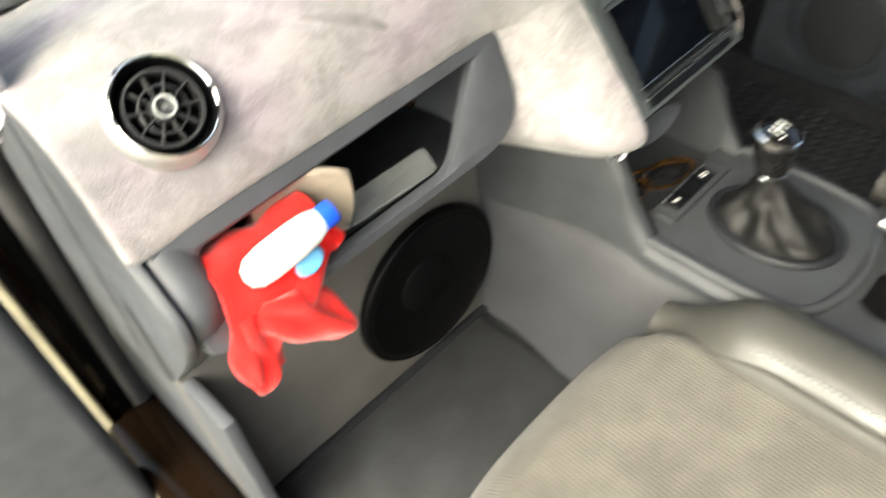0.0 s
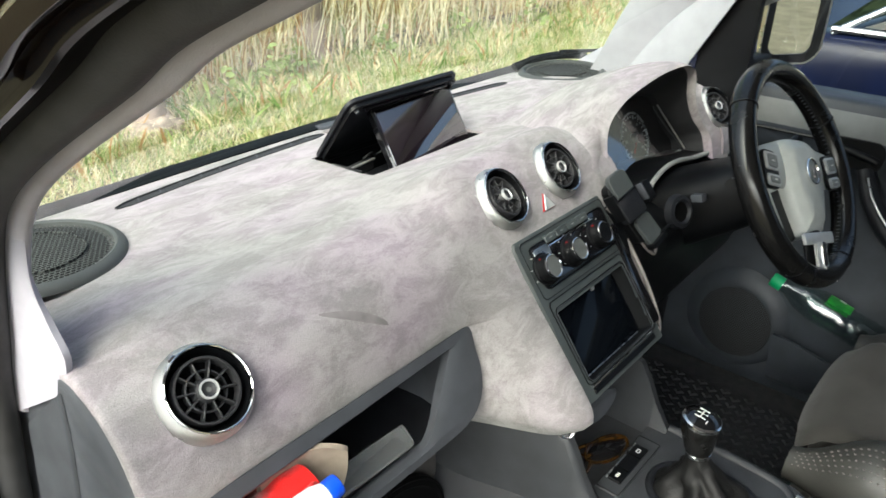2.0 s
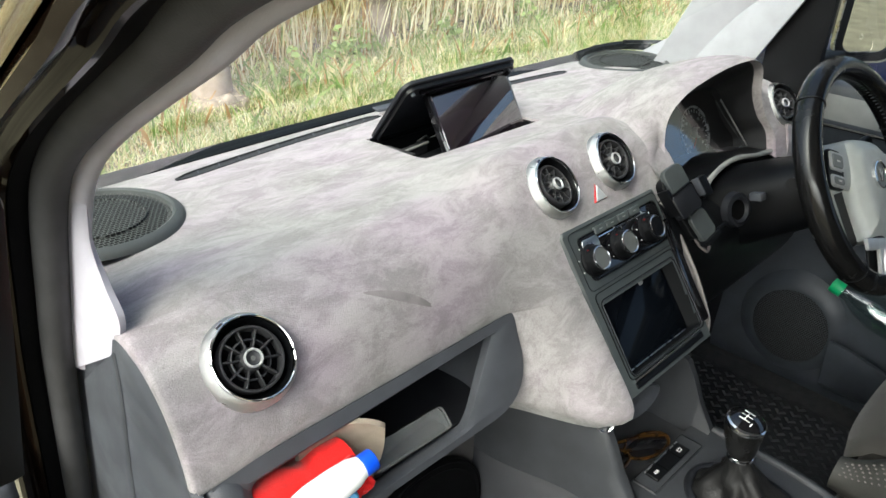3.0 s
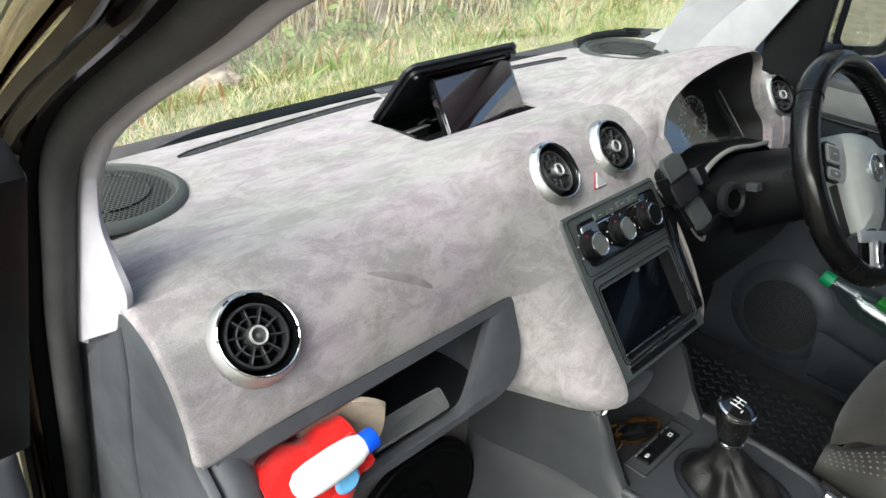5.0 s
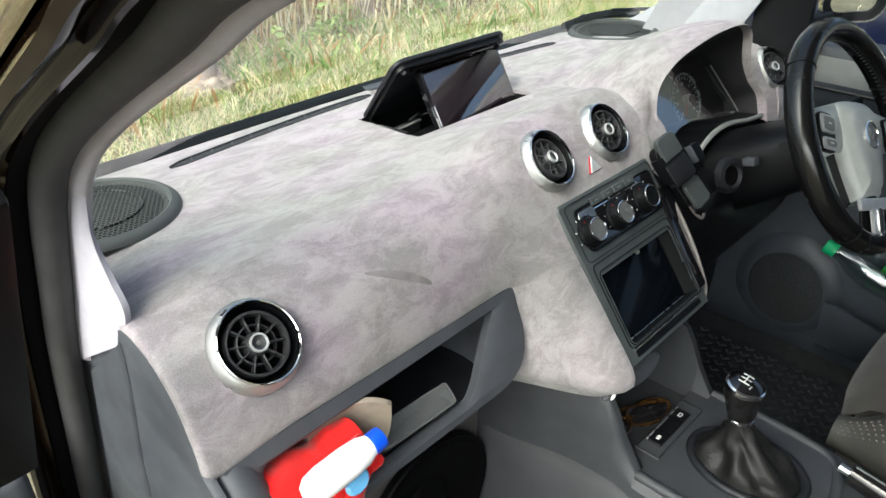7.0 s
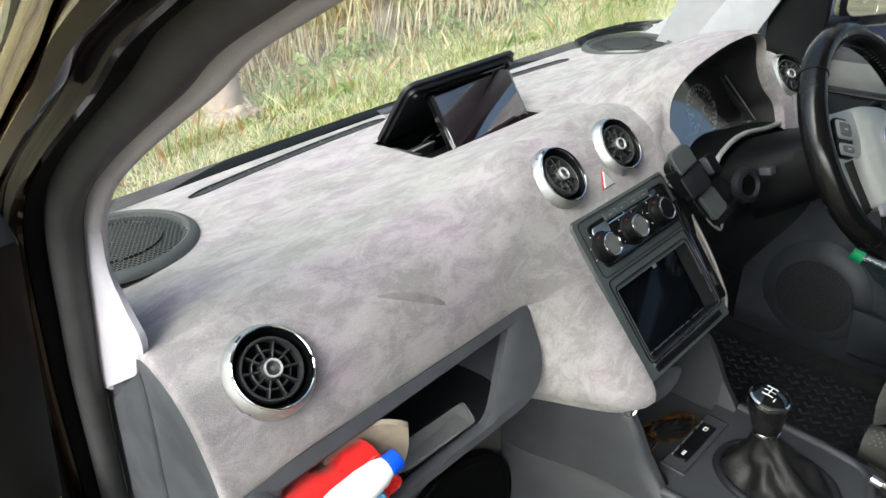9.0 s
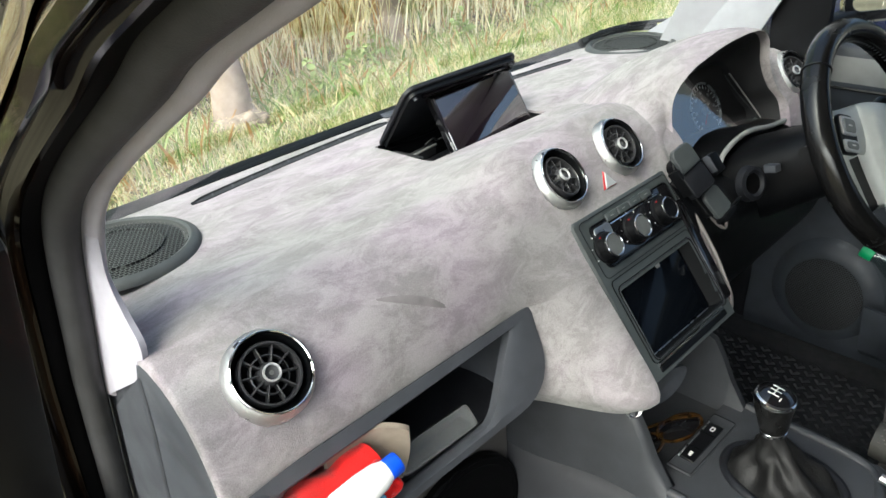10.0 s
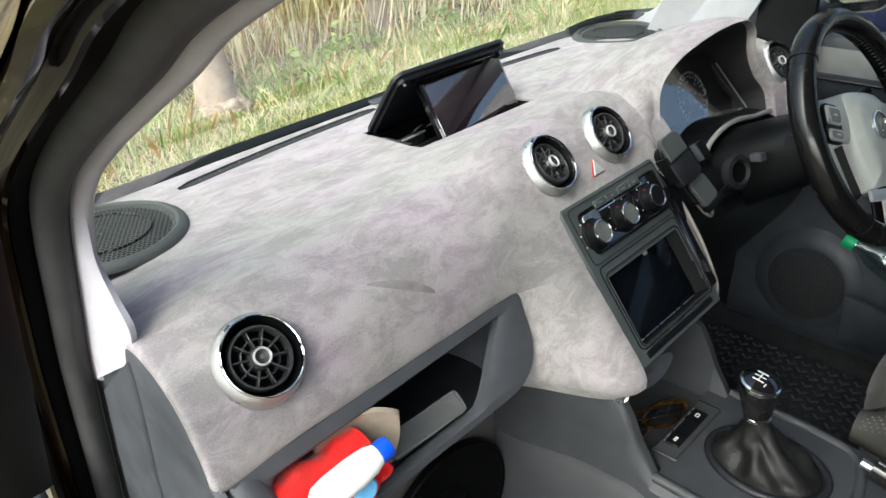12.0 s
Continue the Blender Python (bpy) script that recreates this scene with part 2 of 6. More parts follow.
CLEAR_BOX.node_tree.nodes["Principled BSDF"].inputs["Alpha"].default_value = 0.42
SCREEN = mat("dark_glass_screen", (0.003, 0.004, 0.006), 0.08, spec=0.12, rvar=0.03, scale=16)
SCREEN2 = mat("smudged_glass_screen", (0.010, 0.007, 0.010), 0.06, rvar=0.04, scale=45, spec=1.0, coat=1.0)
SCREEN2.node_tree.nodes["Principled BSDF"].inputs["IOR"].default_value = 1.9
GRILLE = mesh_mat("speaker_mesh", (0.085, 0.092, 0.088), (0.003, 0.003, 0.003), 0.0056)
GRILLE_DOOR = mesh_mat("door_speaker_mesh", (0.055, 0.060, 0.066), (0.008, 0.008, 0.009), 0.005, True)
REDLENS = mat("red_lens", (0.36, 0.016, 0.018), 0.25)
WHITE_INK = mat("white_marking", (0.75, 0.75, 0.72), 0.5)
RED_PL = mat("red_plastic", (0.70, 0.025, 0.015), 0.4, var=0.05, scale=60)
TORT = mat("tortoiseshell", (0.050, 0.024, 0.005), 0.08, col2=(0.012, 0.006, 0.003), scale=70)
GREEN_PL = mat("green_cap_plastic", (0.02, 0.33, 0.12), 0.4, var=0.08, scale=60)
GREEN_LB = mat("green_label", (0.06, 0.40, 0.05), 0.45, col2=(0.02, 0.16, 0.03), scale=35)
PET = pane_mat("clear_pet", (0.80, 0.88, 0.87), 1.0, 0.14)
PANE = pane_mat("window_glass", (0.94, 0.96, 0.93), 0.6, 0.12)
LENS = pane_mat("clear_lens", (0.80, 0.84, 0.88), 1.0, 0.28)
MIRROR = mat("mirror_glass", (0.85, 0.88, 0.88), 0.02, 1.0)
BLUECAR = mat("blue_car_paint", (0.004, 0.0065, 0.024), 0.22, spec=0.35, rvar=0.05, scale=6, var=0.15)
CARGLASS = mat("dark_car_glass", (0.008, 0.012, 0.010), 0.05, spec=0.3)
TYRE = mat("tyre_rubber", (0.02, 0.02, 0.02), 0.8, bump=0.4, bscale=200)
SOIL = mat("dry_verge_soil", (0.17, 0.155, 0.105), 1.0, col2=(0.105, 0.094, 0.065), scale=5.0, bump=1.0, bscale=40, spec=0.1)
BARK = mat("pale_trunk_bark", (0.40, 0.33, 0.28), 0.95, var=0.25, scale=9, bump=1.0, bscale=60, spec=0.1)
ROCK = mat("pale_pink_rock", (0.36, 0.30, 0.24), 0.95, var=0.35, scale=24, bump=1.0, bscale=60, spec=0.1)


def leaf_mat(name, col, var=0.25):
    """Thin leaf or blade that lets some light through."""
    m = mat(name, col, 0.8, var=var, scale=7, spec=0.25)
    n, l = m.node_tree.nodes, m.node_tree.links
    tr, mx, b = n.new("ShaderNodeBsdfTranslucent"), n.new("ShaderNodeMixShader"), n["Principled BSDF"]
    tr.inputs[0].default_value = (*[min(1, c * 1.15) for c in col], 1)
    mx.inputs[0].default_value = 0.4
    l.new(b.outputs[0], mx.inputs[1])
    l.new(tr.outputs[0], mx.inputs[2])
    l.new(mx.outputs[0], n["Material Output"].inputs[0])
    return m


# ---------------------------------------------------------------- mesh helpers


def world_of(ob):
    m = ob.matrix_basis.copy()
    if ob.parent:
        m = world_of(ob.parent) @ ob.matrix_parent_inverse @ m
    return m


def finish(me, material, angle=38):
    for p in me.polygons:
        p.use_smooth = True
    me.set_sharp_from_angle(angle=radians(angle))
    me.materials.append(material)
    return me


def part(name, bm, material, parent=None, label="", angle=38):
    """Links a bmesh as one mesh object, under a thing or part if given."""
    me = bpy.data.meshes.new(name)
    bmesh.ops.recalc_face_normals(bm, faces=bm.faces)
    bm.to_mesh(me)
    bm.free()
    ob = new(name, finish(me, material, angle))
    if parent:
        ob.parent = parent
        ob.matrix_parent_inverse = world_of(parent).inverted()
    return tagged(ob, label)


def shared(name, me, m, parent):
    """One more object on a mesh that is already there."""
    ob = new(name, me)
    ob.parent = parent
    ob.matrix_parent_inverse = world_of(parent).inverted()
    ob.matrix_basis = m
    return ob


def thing(name, at, label, category, group="", kind=""):
    ob = new(name)
    ob.empty_display_size = 0.02
    ob.location = at
    return tagged(ob, label, category, group, kind)


def smooth01(a, b, x):
    t = min(1.0, max(0.0, (x - a) / (b - a)))
    return t * t * (3 - 2 * t)


def spline(pts, n):
    """Catmull-Rom through pts, n points in all."""
    p = [Vector(q) for q in pts]
    p = [2 * p[0] - p[1], *p, 2 * p[-1] - p[-2]]
    out = []
    for i in range(n):
        u = i / (n - 1) * (len(p) - 3)
        k = min(int(u), len(p) - 4)
        t = u - k
        a, b, c, d = p[k:k + 4]
        out.append(0.5 * (2 * b + (c - a) * t + (2 * a - 5 * b + 4 * c - d) * t * t + (3 * b - a - 3 * c + d) * t ** 3))
    return out


def grid(rows, closed=False, caps=False, keep=None, bm=None):
    """Skin over rows of points; closed joins each row's ends, caps fill first and last row."""
    bm = bm or bmesh.new()
    v = [[bm.verts.new(p) for p in r] for r in rows]
    for i in range(len(v) - 1):
        w = len(v[i])
        for j in range(w if closed else w - 1):
            if keep is None or keep(i, j):
                bm.faces.new((v[i][j], v[i][(j + 1) % w], v[i + 1][(j + 1) % w], v[i + 1][j]))
    if caps:
        bm.faces.new(v[0])
        bm.faces.new(v[-1][::-1])
    return bm


def thicken(bm, d):
    """Gives a sheet its thickness, to the back of its normals."""
    bmesh.ops.recalc_face_normals(bm, faces=bm.faces)
    bmesh.ops.solidify(bm, geom=bm.faces[:], thickness=d)
    return bm


def box(sx, sy, sz, m=None, bev=0.003, seg=2, bm=None, taper=1.0):
    """Bevelled block centred on m; taper scales its top in x and y."""
    own = bmesh.new()
    bmesh.ops.create_cube(own, size=1.0)
    for v in own.verts:
        k = taper if v.co.z > 0 else 1.0
        v.co = Vector((v.co.x * sx * k, v.co.y * sy * k, v.co.z * sz))
    if bev:
        bmesh.ops.bevel(own, geom=own.edges[:], offset=min(bev, 0.49 * min(sx, sy, sz)), segments=seg, affect="EDGES", profile=0.6)
    if m is not None:
        own.transform(m)
    if bm is None:
        return own
    tmp = bpy.data.meshes.new("tmp")
    own.to_mesh(tmp)
    own.free()
    bm.from_mesh(tmp)
    bpy.data.meshes.remove(tmp)
    return bm


def lathe(profile, m=None, seg=48, sx=1.0, sy=1.0):
    """Turns (r, h) pairs round z; m places it."""
    rows = []
    for r, h in profile:
        rows.append([Vector((sx * max(r, 1e-5) * math.cos(2 * math.pi * i / seg), sy * max(r, 1e-5) * math.sin(2 * math.pi * i / seg), h))
                     for i in range(seg)])
    bm = grid(rows, closed=True)
    bmesh.ops.remove_doubles(bm, verts=bm.verts[:], dist=1e-5)
    if m is not None:
        bm.transform(m)
    return bm


def tube(path, radius, seg=12, closed=False, flat=1.0, up=(0, 0, 1), caps=True):
    """Round bar along a path; radius may be a function of 0..1; flat squeezes it along the side axis."""
    n = len(path)
    rows = []
    for i, p in enumerate(path):
        a, b = path[(i - 1) % n if closed else max(i - 1, 0)], path[(i + 1) % n if closed else min(i + 1, n - 1)]
        t = (Vector(b) - Vector(a)).normalized()
        s = t.cross(Vector(up)).normalized()
        w = s.cross(t).normalized()
        r = radius(i / (n - 1)) if callable(radius) else radius
        rows.append([Vector(p) + s * (r * flat * math.cos(2 * math.pi * k / seg)) + w * (r * math.sin(2 * math.pi * k / seg)) for k in range(seg)])
    if closed:
        rows.append(rows[0])
        bm = grid(rows, closed=True)
        bmesh.ops.remove_doubles(bm, verts=bm.verts[:], dist=1e-6)
        return bm
    return grid(rows, closed=True, caps=caps)


def sweep(path, section, caps=True, closed=True):
    """Carries a section of (x, outward) pairs along a path in a plane of constant x: path gives (y, z)."""
    rows, n = [], len(path)
    for i, p in enumerate(path):
        a, b = Vector(path[max(i - 1, 0)]), Vector(path[min(i + 1, n - 1)])
        t = (b - a).normalized()
        o = Vector((t.y, -t.x))
        rows.append([Vector((x, p[0] + o.x * d, p[1] + o.y * d)) for x, d in section])
    return grid(rows, closed=closed, caps=caps and closed)


def plate(w, h, r, d, m=None, seg=6, bev=0.0012):
    """Rounded rectangular plate, w by h, thickness d upwards from its own plane."""
    pts = []
    for cx, cy, a0 in ((w / 2 - r, h / 2 - r, 0), (-w / 2 + r, h / 2 - r, 90), (-w / 2 + r, -h / 2 + r, 180), (w / 2 - r, -h / 2 + r, 270)):
        for k in range(seg + 1):
            a = radians(a0 + 90 * k / seg)
            pts.append((cx + r * math.cos(a), cy + r * math.sin(a)))
    rows = [[Vector((x, y, 0)) for x, y in pts], [Vector((x, y, d - bev)) for x, y in pts],
            [Vector((x * (1 - 2 * bev / w), y * (1 - 2 * bev / h), d)) for x, y in pts]]
    bm = grid(rows, closed=True, caps=True)
    if m is not None:
        bm.transform(m)
    return bm


def frame_of(o, xa, ya):
    """Pose with its x along xa and y near ya."""
    x = Vector(xa).normalized()
    z = x.cross(Vector(ya)).normalized()
    y = z.cross(x)
    return Matrix(((x.x, y.x, z.x, o[0]), (x.y, y.y, z.y, o[1]), (x.z, y.z, z.z, o[2]), (0, 0, 0, 1)))


def T(x, y, z):
    return Matrix.Translation((x, y, z))


def ring_rows(w, h, r, seg=6):
    pts = []
    for cx, cy, a0 in ((w / 2 - r, h / 2 - r, 0), (-w / 2 + r, h / 2 - r, 90), (-w / 2 + r, -h / 2 + r, 180), (w / 2 - r, -h / 2 + r, 270)):
        for k in range(seg + 1):
            a = radians(a0 + 90 * k / seg)
            pts.append((cx + r * math.cos(a), cy + r * math.sin(a)))
    return pts


def rim_frame(w, h, r, t, d, m, ri=None):
    """Rounded rectangular frame of bar width t and height d."""
    o, i = ring_rows(w, h, r), ring_rows(w - 2 * t, h - 2 * t, ri if ri is not None else max(r - t, 0.001))
    rows = [[Vector((x, y, 0)) for x, y in o], [Vector((x, y, d)) for x, y in o], [Vector((x, y, d)) for x, y in i], [Vector((x, y, 0)) for x, y in i]]
    bm = grid(rows, closed=True)
    bm.transform(m)
    return bm


def round_poly(pts, seg=8):
    """Corners (x, y, r) eased by curves; seg + 1 points a corner."""
    out, n = [], len(pts)
    for i, (x, y, r) in enumerate(pts):
        c = Vector((x, y))
        a, b = Vector(pts[i - 1][:2]), Vector(pts[(i + 1) % n][:2])
        p, q = c + (a - c).normalized() * r, c + (b - c).normalized() * r
        for k in range(seg + 1):
            t = k / seg
            out.append(p * (1 - t) ** 2 + c * 2 * t * (1 - t) + q * t * t)
    return out
# ---------------------------------------------------------------- dashboard
FM = frame_of((0, -0.04, 1.0), (1, 0, 0), (0, 0.603, 0.798))     # plane of the centre stack, z outwards
BASE = [(0.43, 1.022), (0.35, 1.032), (0.27, 1.040), (0.18, 1.043), (0.10, 1.056), (0.05, 1.063), (0.020, 1.053), (-0.008, 1.036),
        (-0.031, 1.010), (-0.046, 0.972), (-0.050, 0.944), (-0.044, 0.936)]
MID = [(0.43, 1.022), (0.35, 1.032), (0.27, 1.040), (0.18, 1.044), (0.10, 1.064), (0.060, 1.082), (0.033, 1.075), (0.005, 1.056),
       (-0.026, 1.014), (-0.057, 0.970), (-0.079, 0.942), (-0.082, 0.936)]


def dash_profile(x, n=110):
    w = smooth01(-0.22, -0.125, x) * (1 - smooth01(0.10, 0.17, x))
    e = 0.012 * smooth01(0.50, 0.61, abs(x))
    return [Vector((p.x - e * 0.3, p.y - e * (0.3 + 0.7 * smooth01(0.0, 0.06, p.x)))) for p in
            spline([(a[0] + (b[0] - a[0]) * w, a[1] + (b[1] - a[1]) * w) for a, b in zip(BASE, MID)], n)]


def on_dash(x, y):
    """Height of the dash top at x, y."""
    p = dash_profile(x)
    for a, b in zip(p, p[1:]):
        if b.x <= y <= a.x:
            return a.y + (b.y - a.y) * (a.x - y) / (a.x - b.x + 1e-9)
    return p[0].y


dash = thing("dashboard", (0, 0.2, 0.9), "dashboard trimmed in grey suede with dark plastic below", "dashboard")

# the cover: top and face in one skin, open at the flap and behind the instrument hood
XS = [round(-0.600 + 0.006 * i, 4) for i in range(201)]
VENTS = [(FM @ Vector((-0.080, 0.0595, 0))), (FM @ Vector((0.0475, 0.061, 0))), Vector((-0.5245, -0.0220, 1.0200)), Vector((0.580, -0.014, 1.020))]
prof = [dash_profile(x) for x in XS]


def keep_dash(i, j):
    x, p = (XS[i] + XS[i + 1]) / 2, (prof[i][j] + prof[i][j + 1]) / 2
    if -0.134 < x < 0.116 and 0.166 < p.x < 0.290:
        return False
    if 0.180 < x < 0.556 and p.x < 0.13:
        return False
    if any((Vector((x, p.x, p.y)) - c).length < 0.0405 for c in VENTS):
        return False
    if x > 0.115 and p.y < 0.985 and x < 0.53 and p.x < 0.05:
        return False
    return True


def inset(pr_in, d):
    """Profile moved inwards by d."""
    out = []
    for i, p in enumerate(pr_in):
        t = (pr_in[min(i + 1, len(pr_in) - 1)] - pr_in[max(i - 1, 0)]).normalized()
        out.append(Vector((p.x - t.y * d, p.y + t.x * d)))
    return out


edge_l = [[Vector((x, p.x, p.y)) for p in inset(prof[0], d)] for x, d in ((-0.6045, 0.0085), (-0.6045, 0.0045), (-0.6030, 0.0012))]
cover = grid(edge_l + [[Vector((x, p.x, p.y)) for p in r] for x, r in zip(XS, prof)], keep=lambda i, j: (i < 3 and j < 98) or (i > 2 and keep_dash(i - 3, j)))
part("suede_cover", thicken(cover, 0.004), SUEDE, dash, "light grey brushed suede cover", 50)

# suede cheek beside the stack
rows = []
for i in range(13):
    x = -0.212 + 0.1025 * i / 12
    k = i / 12
    a, b = dash_profile(x)[-5], dash_profile(x)[-2]
    end = Vector((-0.062 - 0.112 * smooth01(0.0, 0.95, k), 0.832 - 0.018 * k))
    under = Vector((end.x + 0.03, end.y - 0.036 + 0.012 * (1 - k)))
    rows.append([Vector((x - 0.012 * (1 - k) * smooth01(0.4, 1, j / 19), p.x, p.y)) for j, p in enumerate(spline([a, b, (b + end) / 2 + Vector((-0.004, 0)), end, under], 20))])
part("suede_cheek", thicken(grid(rows), 0.004), SUEDE, dash, "light grey brushed suede cheek", 60)

# instrument hood, an arch that runs forward into the dash top
RIM = spline([(0.205, -0.020, 0.958), (0.176, -0.016, 0.992), (0.168, -0.004, 1.042), (0.188, 0.006, 1.078), (0.232, 0.006, 1.104), (0.300, 0.006, 1.117), (0.370, 0.006, 1.123), (0.440, 0.002, 1.122), (0.478, 0.000, 1.102), (0.487, -0.003, 1.058), (0.502, -0.014, 1.016), (0.522, -0.030, 0.983), (0.513, -0.046, 0.945)], 81)
FAR = spline([(0.150, -0.052, 0.958), (0.132, -0.045, 0.990), (0.122, -0.014, 1.032), (0.130, 0.060, 1.056), (0.170, 0.145, 1.045), (0.240, 0.195, 1.037), (0.330, 0.220, 1.035), (0.455, 0.185, 1.036), (0.548, 0.110, 1.047), (0.566, 0.045, 1.058), (0.566, -0.006, 1.040), (0.574, -0.038, 0.990), (0.580, -0.058, 0.925)], 81)
rows = []
for j in range(17):
    v = j / 16
    row = []
    for i, (r, f) in enumerate(zip(RIM, FAR)):
        hgt = max(0.0, r.z - 1.03) / 0.1
        p = r.lerp(f, v)
        p.z = r.z + (f.z - r.z) * v ** 1.5 + 0.010 * math.sin(math.pi * v) * hgt
        row.append(p)
    rows.append(row)
MIDH = Vector((0.37, 0.01, 1.04))
roll1 = [MIDH + (p - MIDH) * 0.980 + Vector((0, -0.0075, 0)) for p in RIM]
inner = [MIDH + (p - MIDH) * 0.952 + Vector((0, -0.004, 0)) for p in RIM]
inner2 = [MIDH + (p - MIDH) * 0.938 + Vector((0, 0.006, 0)) for p in RIM]
HOODR = [inner2, inner, roll1] + rows


def keep_hood(i, j):
    c = (HOODR[i][j] + HOODR[i + 1][j + 1]) / 2
    return (c - VENTS[3]).length > 0.039 and (c - VENTS[1]).length > 0.041


part("instrument_hood", grid(HOODR, keep=keep_hood), SUEDE, dash, "grey suede hood over the instruments", 70)


def cluster_at(p):
    z = 0.957 + (p.z - 0.985) * 0.66
    return Vector((0.385 + (p.x - 0.36) * 0.90, 0.062 + (z - 1.0) * 0.45, z))


rows2 = [inner2, [inner2[i].lerp(cluster_at(p), 0.5) for i, p in enumerate(RIM)], [cluster_at(p) for p in RIM]]
part("hood_liner", grid(rows2), LINER, dash, "charcoal instrument surround", 60)
CM = frame_of((0.375, 0.062, 0.996), (1, 0, 0), (0, 0.41, 0.91))
cluster = part("instrument_cluster", plate(0.36, 0.140, 0.02, 0.004, CM @ T(0, 0, -0.004)), BLACK, dash, "instrument cluster with round gauges")
for gx in (0.030,):
    g = CM @ T(gx, -0.010, 0.001)
    k0 = 0.94
    part("gauge_ring", lathe([(0.047 * k0, 0), (0.050 * k0, 0.003), (0.0482 * k0, 0.004), (0.046 * k0, 0.002)], g), SATIN, cluster)
    bm = bmesh.new()
    for k in range(22):
        a = radians(225 - 270 * k / 21)
        L = 0.007 if k % 2 == 0 else 0.004
        box(L * k0, 0.0013, 0.001, g @ pose(0.041 * k0 * math.cos(a), 0.041 * k0 * math.sin(a), 0.001, 0, 0, math.degrees(a)), 0, bm=bm)
    part("gauge_marks", bm, WHITE_INK, cluster)
    part("gauge_hub", lathe([(0.0001, 0.010), (0.007, 0.010), (0.0095, 0.008), (0.0095, 0.0)], g, 24), SATIN, cluster)
    part("hub_face", lathe([(0.0001, 0.0112), (0.0068, 0.0106)], g, 24), BLACK, cluster)
    part("needle", box(0.034 * k0, 0.0016, 0.0012, g @ pose(-0.010 * k0, -0.012 * k0, 0.006, 0, 0, 225), 0), REDLENS, cluster)
    bm = bmesh.new()
    for k in range(7):
        a = radians(225 - 270 * k / 6)
        box(0.006, 0.005, 0.0008, g @ pose(0.031 * k0 * math.cos(a), 0.031 * k0 * math.sin(a), 0.001), 0, bm=bm)
    part("gauge_numerals", bm, KNOBCAP, cluster)
lens = part("cluster_lens", grid([[CM @ Vector((-0.17 + 0.30 * i / 16, 0.060 - 0.128 * j / 12, 0.014 + 0.018 * (j / 12) ** 1.7)) for i in range(17)] for j in range(13)]),
            LENS, cluster, "clear instrument lens")
lens.visible_shadow = False
part("cluster_edge", tube([CM @ Vector((0.106 + 0.040 * i / 8, 0.030 - 0.098 * i / 8, 0.020 + 0.012 * i / 8)) for i in range(9)], 0.0016, 6), KNOBCAP, cluster)
part("trip_button", plate(0.012, 0.006, 0.002, 0.004, CM @ T(0.128, -0.064, 0.026)), KNOBCAP, cluster)
# shelf and pale lip under the instruments
LIP = spline([(0.222, -0.036, 0.944), (0.270, -0.040, 0.950), (0.286, -0.040, 0.967), (0.326, -0.040, 0.979), (0.377, -0.040, 0.978), (0.449, -0.040, 0.964), (0.516, -0.040, 0.956)], 49)
rows = [[p + Vector(d) for d in ((0, 0.100, -0.020), (0, 0.050, -0.008), (0, 0.012, -0.001), (0, 0.002, -0.002), (0, 0.006, -0.010), (0, 0.05, -0.016))] for p in LIP]
part("instrument_shelf", grid(rows), BLACK, dash, "dark plastic shelf below the instruments")
part("column_lip", tube(LIP[7:], 0.0042, 8), KNOBCAP, dash, "pale grey lip over the steering column")

# defroster slot, speaker grilles and the windscreen-edge tab


def slot_y(x):
    return 0.382 - 0.037 * (x / 0.4) ** 2


for x0, x1 in ((-0.398, -0.030), (0.130, 0.412)):
    rows = []
    for i in range(40):
        x = x0 + (x1 - x0) * i / 39
        y, e = slot_y(x), min(1.0, 0.25 + min(i, 39 - i) / 3)
        z = on_dash(x, y)
        rows.append([Vector((x, y + dy * e, z + dz)) for dy, dz in ((0.009, -0.001), (0.0085, 0.0022), (0.0062, 0.0022), (0.0058, 0.0006), (-0.0058, 0.0006), (-0.0062, 0.0022), (-0.0085, 0.0022), (-0.009, -0.001))])
    slot = part("defroster_slot", grid(rows), LINER, dash, "narrow black defroster slot")
    n = int((x1 - x0) / 0.033)
    for k in range(1, n):
        x = x0 + (x1 - x0) * k / n
        part("slot_rib", box(0.0022, 0.012, 0.0016, pose(x, slot_y(x), on_dash(x, slot_y(x)) + 0.0013, 0, 0, -25), 0.0004, 1), PLASTIC, slot)
